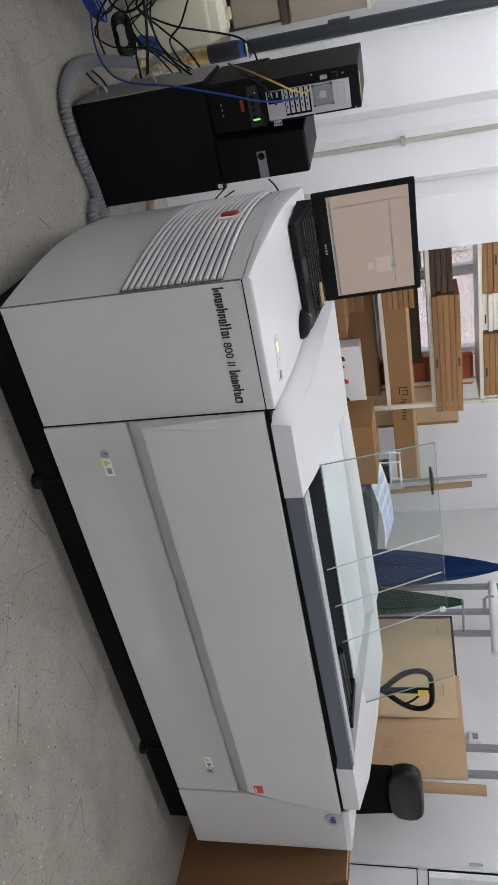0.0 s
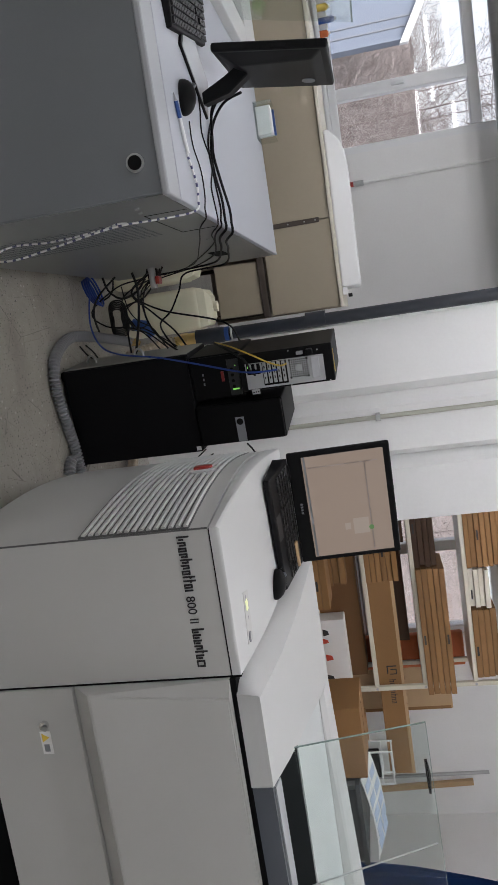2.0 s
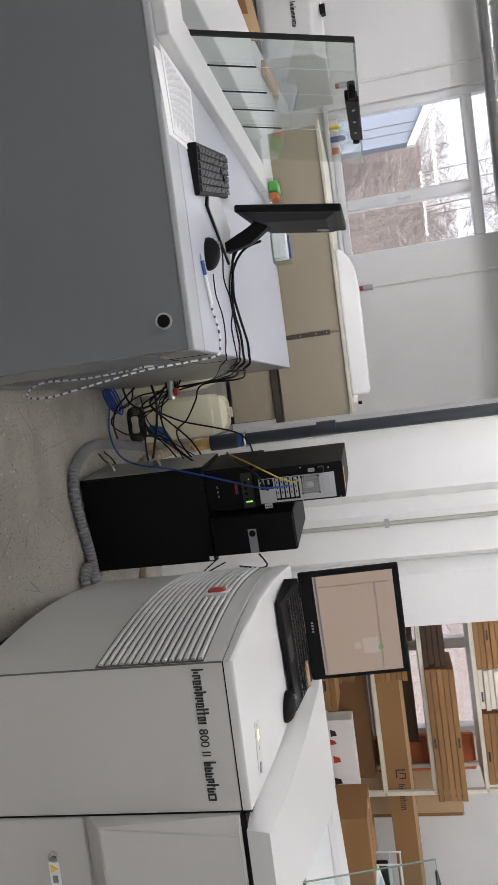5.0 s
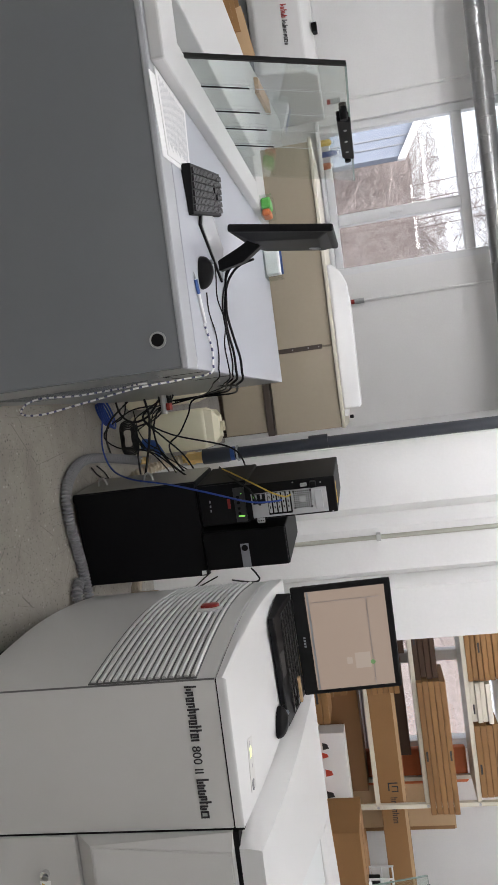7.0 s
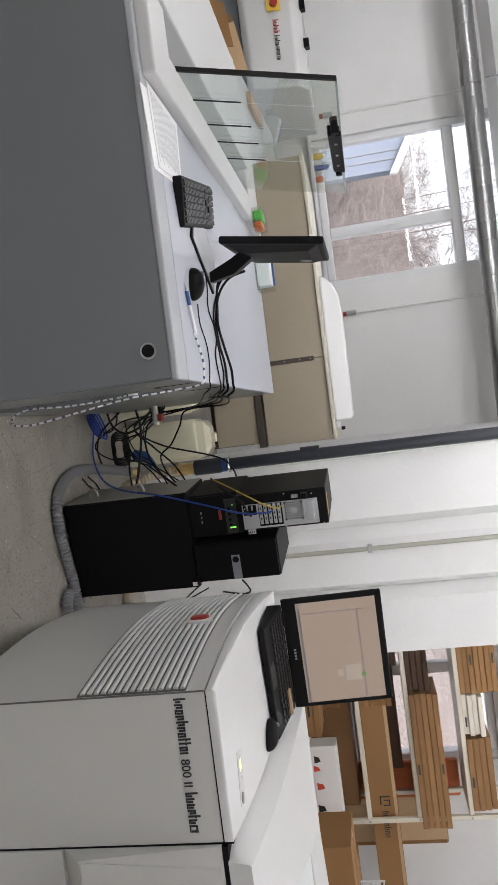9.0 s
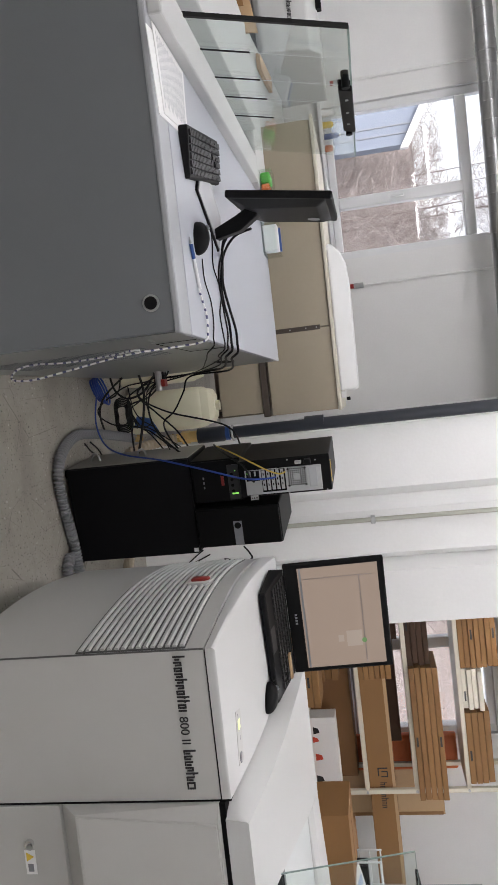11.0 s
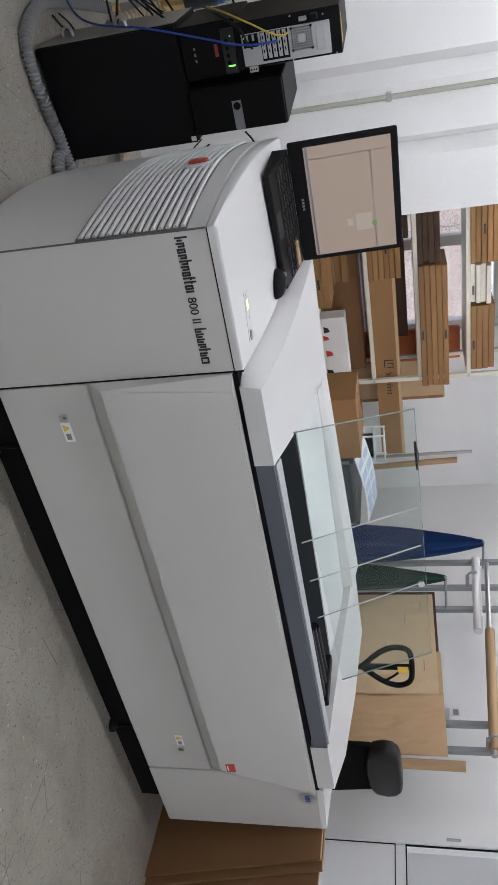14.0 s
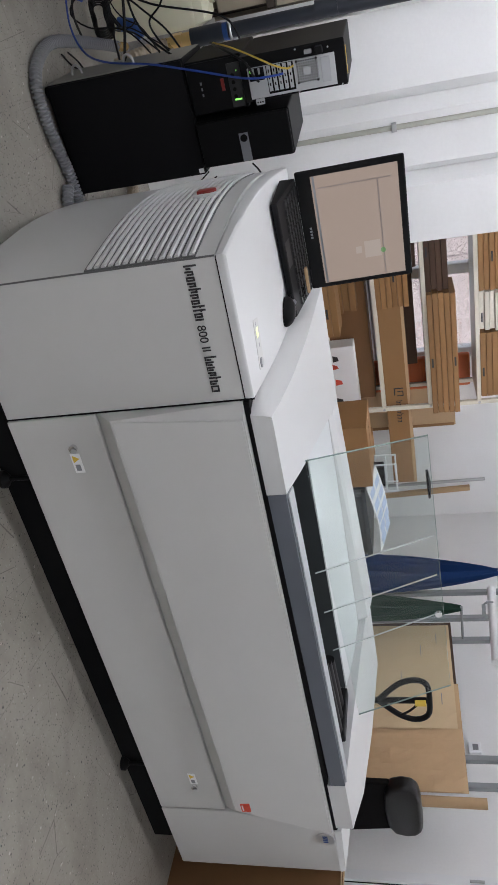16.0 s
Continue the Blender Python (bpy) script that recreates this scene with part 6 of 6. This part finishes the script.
for y in (2.80, 1.30):
    part("arm", box(3.86, 3.98, y - 0.012, y + 0.012, 1.70, 1.73, 0.003), M_GREYPAINT, RK)
    part("hook", sweep(spline([(3.86, y, 1.715), (3.83, y, 1.74), (3.83, y, 1.79)], 0.01), 0.009, 8), M_GREYPAINT, RK)
part("peg", rod((4.0, 3.03, 1.86), (3.70, 3.03, 1.86), 0.01), M_GREYPAINT, RK)
part("peg", rod((4.0, 2.56, 1.53), (3.64, 2.56, 1.53), 0.01), M_GREYPAINT, RK)
part("upright", box(3.98, 4.02, 2.54, 2.58, 0.0, 2.15, 0.003), M_GREYPAINT, RK)
part("crossbar", rod((3.90, 2.98, 1.882), (3.90, 1.20, 1.742), 0.020, 12), M_STEEL, RK, smooth=True)
single("paper_tube", sweep([(3.90, 2.25, 1.828), (3.90, 1.24, 1.748)], 0.036, 20), M_TUBE, "brown cardboard tube on the rack bar", "tube", "cardboard tubes", smooth=True)
single("paper_roll", sweep([(3.955, 3.09, 1.805), (3.955, 2.29, 1.752)], 0.036, 20), M_WHITE, "white paper roll on the rack", "roll", smooth=True)
single("paper_tube", sweep([(3.93, 1.16, 0.0), (3.93, 1.14, 1.56)], 0.034, 20), M_TUBE, "brown cardboard tube standing upright", "tube", "cardboard tubes", smooth=True)
KB = thing("kraft_board", (3.95, 1.95, 0.3), "board covered with creased brown kraft paper", "board")
rk = random.Random(8)
def creased(y0, y1, z0, z1, x, amp):
    bm = bmesh.new()
    ny, nz = 22, 16
    front = [[bm.verts.new((x - amp * noise.noise(Vector((i * 0.45, j * 0.5, y0))), y0 + (y1 - y0) * i / ny, z0 + (z1 - z0) * j / nz)) for j in range(nz + 1)] for i in range(ny + 1)]
    rear = [[bm.verts.new((x + 0.012, y0 + (y1 - y0) * i / ny, z0 + (z1 - z0) * j / nz)) for j in (0, nz)] for i in (0, ny)]
    for i in range(ny):
        for j in range(nz):
            bm.faces.new((front[i][j], front[i + 1][j], front[i + 1][j + 1], front[i][j + 1]))
    bm.faces.new((rear[0][0], rear[0][1], rear[1][1], rear[1][0]))
    return bm
part("board", box(3.925, 3.94, 1.215, 2.68, 0.35, 1.445), M_CARDDARKSHADE, KB)
part("paper", creased(1.20, 2.05, 0.34, 1.455, 3.912, 0.012), M_KRAFT, KB, "brown kraft paper")
part("paper", creased(1.66, 2.62, 0.34, 1.425, 3.895, 0.007), mat("pale_kraft_paper", (0.58, 0.44, 0.27), 0.7, grain=0.04, scale=25, stain=0.08, bump=0.3), KB, "paler kraft sheet")
for y, z in ((2.30, 1.2), (2.05, 1.05), (1.85, 1.33), (2.42, 1.32)):
    part("print_line", box(3.884, 3.8855, y, y + 0.10, z, z + 0.006), M_GREYINK, KB)


def cloth(name, x, y_top, z_top, y0, y1, z_bot, material, label):
    bm = bmesh.new()
    n, m_ = 26, 16
    rows = []
    for j in range(m_ + 1):
        f = j / m_
        z = z_top + (z_bot - z_top) * f
        s = min(1, 0.12 + 1.3 * f ** 0.8)
        row = []
        for i in range(n + 1):
            u = i / n
            y = y_top + ((y0 + (y1 - y0) * u) - y_top) * s
            row.append(bm.verts.new((x + (0.040 * math.sin(u * 15 + 2.5 * f) + 0.02 * math.sin(u * 37 - 3 * f)) * (0.35 + f) + 0.02 * noise.noise(Vector((u * 4, f * 4, 1))), y, z + 0.05 * f * math.sin(u * 3.1))))
        rows.append(row)
    for a, b2 in zip(rows, rows[1:]):
        for i in range(n):
            bm.faces.new((a[i], a[i + 1], b2[i + 1], b2[i]))
    bmesh.ops.solidify(bm, geom=list(bm.faces), thickness=0.004)
    return single(name, bm, material, label, "cloth", "hung work clothes", smooth=True)


cloth("hanging_overall", 3.72, 3.03, 1.86, 3.34, 2.80, 0.30, M_BLUECLOTH, "blue work overall hanging from the rack")
cloth("hanging_apron", 3.66, 2.56, 1.53, 2.78, 2.44, 0.30, M_GREENCLOTH, "dark green work apron hanging from the rack")
TH = thing("wall_thermostat", (4.44, 1.9, 1.52), "small white wall thermostat", "thermostat")
part("case", box(XR - 0.03, XR, 1.86, 1.95, 1.50, 1.59, 0.006), M_FRAME, TH)
part("display", box(XR - 0.0315, XR - 0.03, 1.88, 1.93, 1.53, 1.57), M_GREYINK, TH)

# ---- shelf in the next room, seen through the glazing ----
NS = thing("shelving_unit", (XR + 1.35, 0.35, 0), "pale shelf with small goods in the next room", "shelving")
for y in (-0.30, 0.78):
    part("post", box(XR + 1.18, XR + 1.58, y - 0.015, y + 0.015, 0, 2.0, 0.003), M_CREAM, NS)
for z in (0.5, 0.95, 1.30, 1.62, 1.95):
    part("shelf", box(XR + 1.18, XR + 1.58, -0.285, 0.765, z - 0.02, z, 0.002), M_CREAM, NS)
rn = random.Random(21)
for z in (0.951, 1.301, 1.621):
    y = -0.26
    while y < 0.66:
        w, h = rn.uniform(0.07, 0.15), rn.uniform(0.12, 0.26)
        single("goods_box", box(XR + 1.22, XR + 1.48, y, y + w, z, z + h, 0.004), rn.choice((M_CARD, M_WHITE, M_REDSTICK, M_PRINT, M_CARDDARKSHADE, M_GREYPAINT)), "small packaged goods on the shelf", "box", "goods in the next room")
        y += w + rn.uniform(0.01, 0.04)

# ---- pallet truck handle and office chair ----
PJ = thing("pallet_truck", (2.95, 1.35, 0), "pallet truck with a black looped handle", "pallet truck")
loop = spline([(2.93, 1.10, 0.98), (2.80, 1.10, 1.10), (2.765, 1.10, 1.19), (2.80, 1.10, 1.255), (2.93, 1.10, 1.265), (3.05, 1.10, 1.25), (3.09, 1.10, 1.18), (3.05, 1.10, 1.09), (2.93, 1.10, 0.98)], 0.02)
part("handle_loop", sweep(loop, 0.016, 10), M_BLACK, PJ, smooth=True)
part("handle_web", rod((2.93, 1.10, 0.96), (2.93, 1.10, 1.25), 0.018), M_BLACK, PJ, smooth=True)
part("lever", sweep(spline([(2.95, 1.09, 1.20), (3.0, 1.085, 1.15), (3.03, 1.08, 1.10)], 0.01), 0.007, 8), M_BLACK, PJ)
part("yellow_label", box(2.905, 2.955, 1.079, 1.081, 1.185, 1.245), M_YELLOW, PJ, "yellow label")
part("drawbar", rod((2.93, 1.10, 0.96), (2.95, 1.25, 0.22), 0.02, 12), M_BLACK, PJ, smooth=True)
part("pump", box(2.85, 3.05, 1.20, 1.42, 0.06, 0.30, 0.02), M_REDSTICK, PJ)
for x in (2.89, 3.01):
    part("wheel", disc((x - 0.02, 1.25, 0.07), (1, 0, 0), 0.07, 0.04, 18), M_RUBBER, PJ, smooth=True)
for x in (2.72, 3.02):
    part("fork", box(x, x + 0.16, 1.42, 2.4, 0.05, 0.10, 0.008), M_REDSTICK, PJ)

CH = thing("office_chair", (3.78, 1.0, 0), "black office chair with leather headrest and mesh back", "chair")
part("headrest", prism([(3.55, 0.985), (3.62, 0.955), (3.78, 0.945), (3.94, 0.955), (4.01, 0.985), (4.03, 1.06), (4.02, 1.125), (3.97, 1.160), (3.88, 1.168), (3.68, 1.168), (3.59, 1.160), (3.54, 1.125), (3.53, 1.06)], 0.955, 1.055, "y", 0.030, seg=4), M_LEATHER, CH, "black leather headrest", smooth=True)
part("backrest", hexa([(3.52, 0.98, 0.55), (4.04, 0.98, 0.55), (4.04, 1.03, 0.55), (3.52, 1.03, 0.55)], [(3.55, 1.0, 0.99), (4.01, 1.0, 0.99), (4.01, 1.04, 0.99), (3.55, 1.04, 0.99)], 0.012), M_MESH, CH, "black mesh backrest")
part("seat", box(3.54, 4.02, 0.52, 1.0, 0.44, 0.53, 0.03, seg=3), M_LEATHER, CH, smooth=True)
part("column", rod((3.78, 0.76, 0.08), (3.78, 0.76, 0.44), 0.03, 14), M_BLACK, CH, smooth=True)
for k in range(5):
    a = 2 * math.pi * k / 5
    part("foot_spoke", rod((3.78, 0.76, 0.10), (3.78 + 0.28 * math.cos(a), 0.76 + 0.28 * math.sin(a), 0.06), 0.018), M_BLACK, CH)
    part("caster", disc((3.765 + 0.28 * math.cos(a), 0.76 + 0.28 * math.sin(a), 0.03), (1, 0, 0), 0.03, 0.03, 14), M_RUBBER, CH)

# ---- cartons beside the machine ----
def leaning_sheet(x0, x1, y0, y1, h, label):
    t = thing("cardboard_sheet", (x0, y0, 0), label, "cardboard", "sheets beside the machine")
    k = 0.016
    # board colour is darkened for the shade beside the machine
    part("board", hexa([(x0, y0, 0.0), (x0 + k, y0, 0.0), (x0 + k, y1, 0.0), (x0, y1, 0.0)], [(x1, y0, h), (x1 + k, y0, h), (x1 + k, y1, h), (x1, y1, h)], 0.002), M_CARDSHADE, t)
    part("pale_edge", hexa([(x1 - 0.001, y0 + 0.003, h), (x1 + k + 0.001, y0 + 0.003, h), (x1 + k + 0.001, y1, h), (x1 - 0.001, y1, h)], [(x1 - 0.001, y0 + 0.003, h + 0.003), (x1 + k + 0.001, y0 + 0.003, h + 0.003), (x1 + k + 0.001, y1, h + 0.003), (x1 - 0.001, y1, h + 0.003)]), M_KRAFT, t, "pale raw edge")


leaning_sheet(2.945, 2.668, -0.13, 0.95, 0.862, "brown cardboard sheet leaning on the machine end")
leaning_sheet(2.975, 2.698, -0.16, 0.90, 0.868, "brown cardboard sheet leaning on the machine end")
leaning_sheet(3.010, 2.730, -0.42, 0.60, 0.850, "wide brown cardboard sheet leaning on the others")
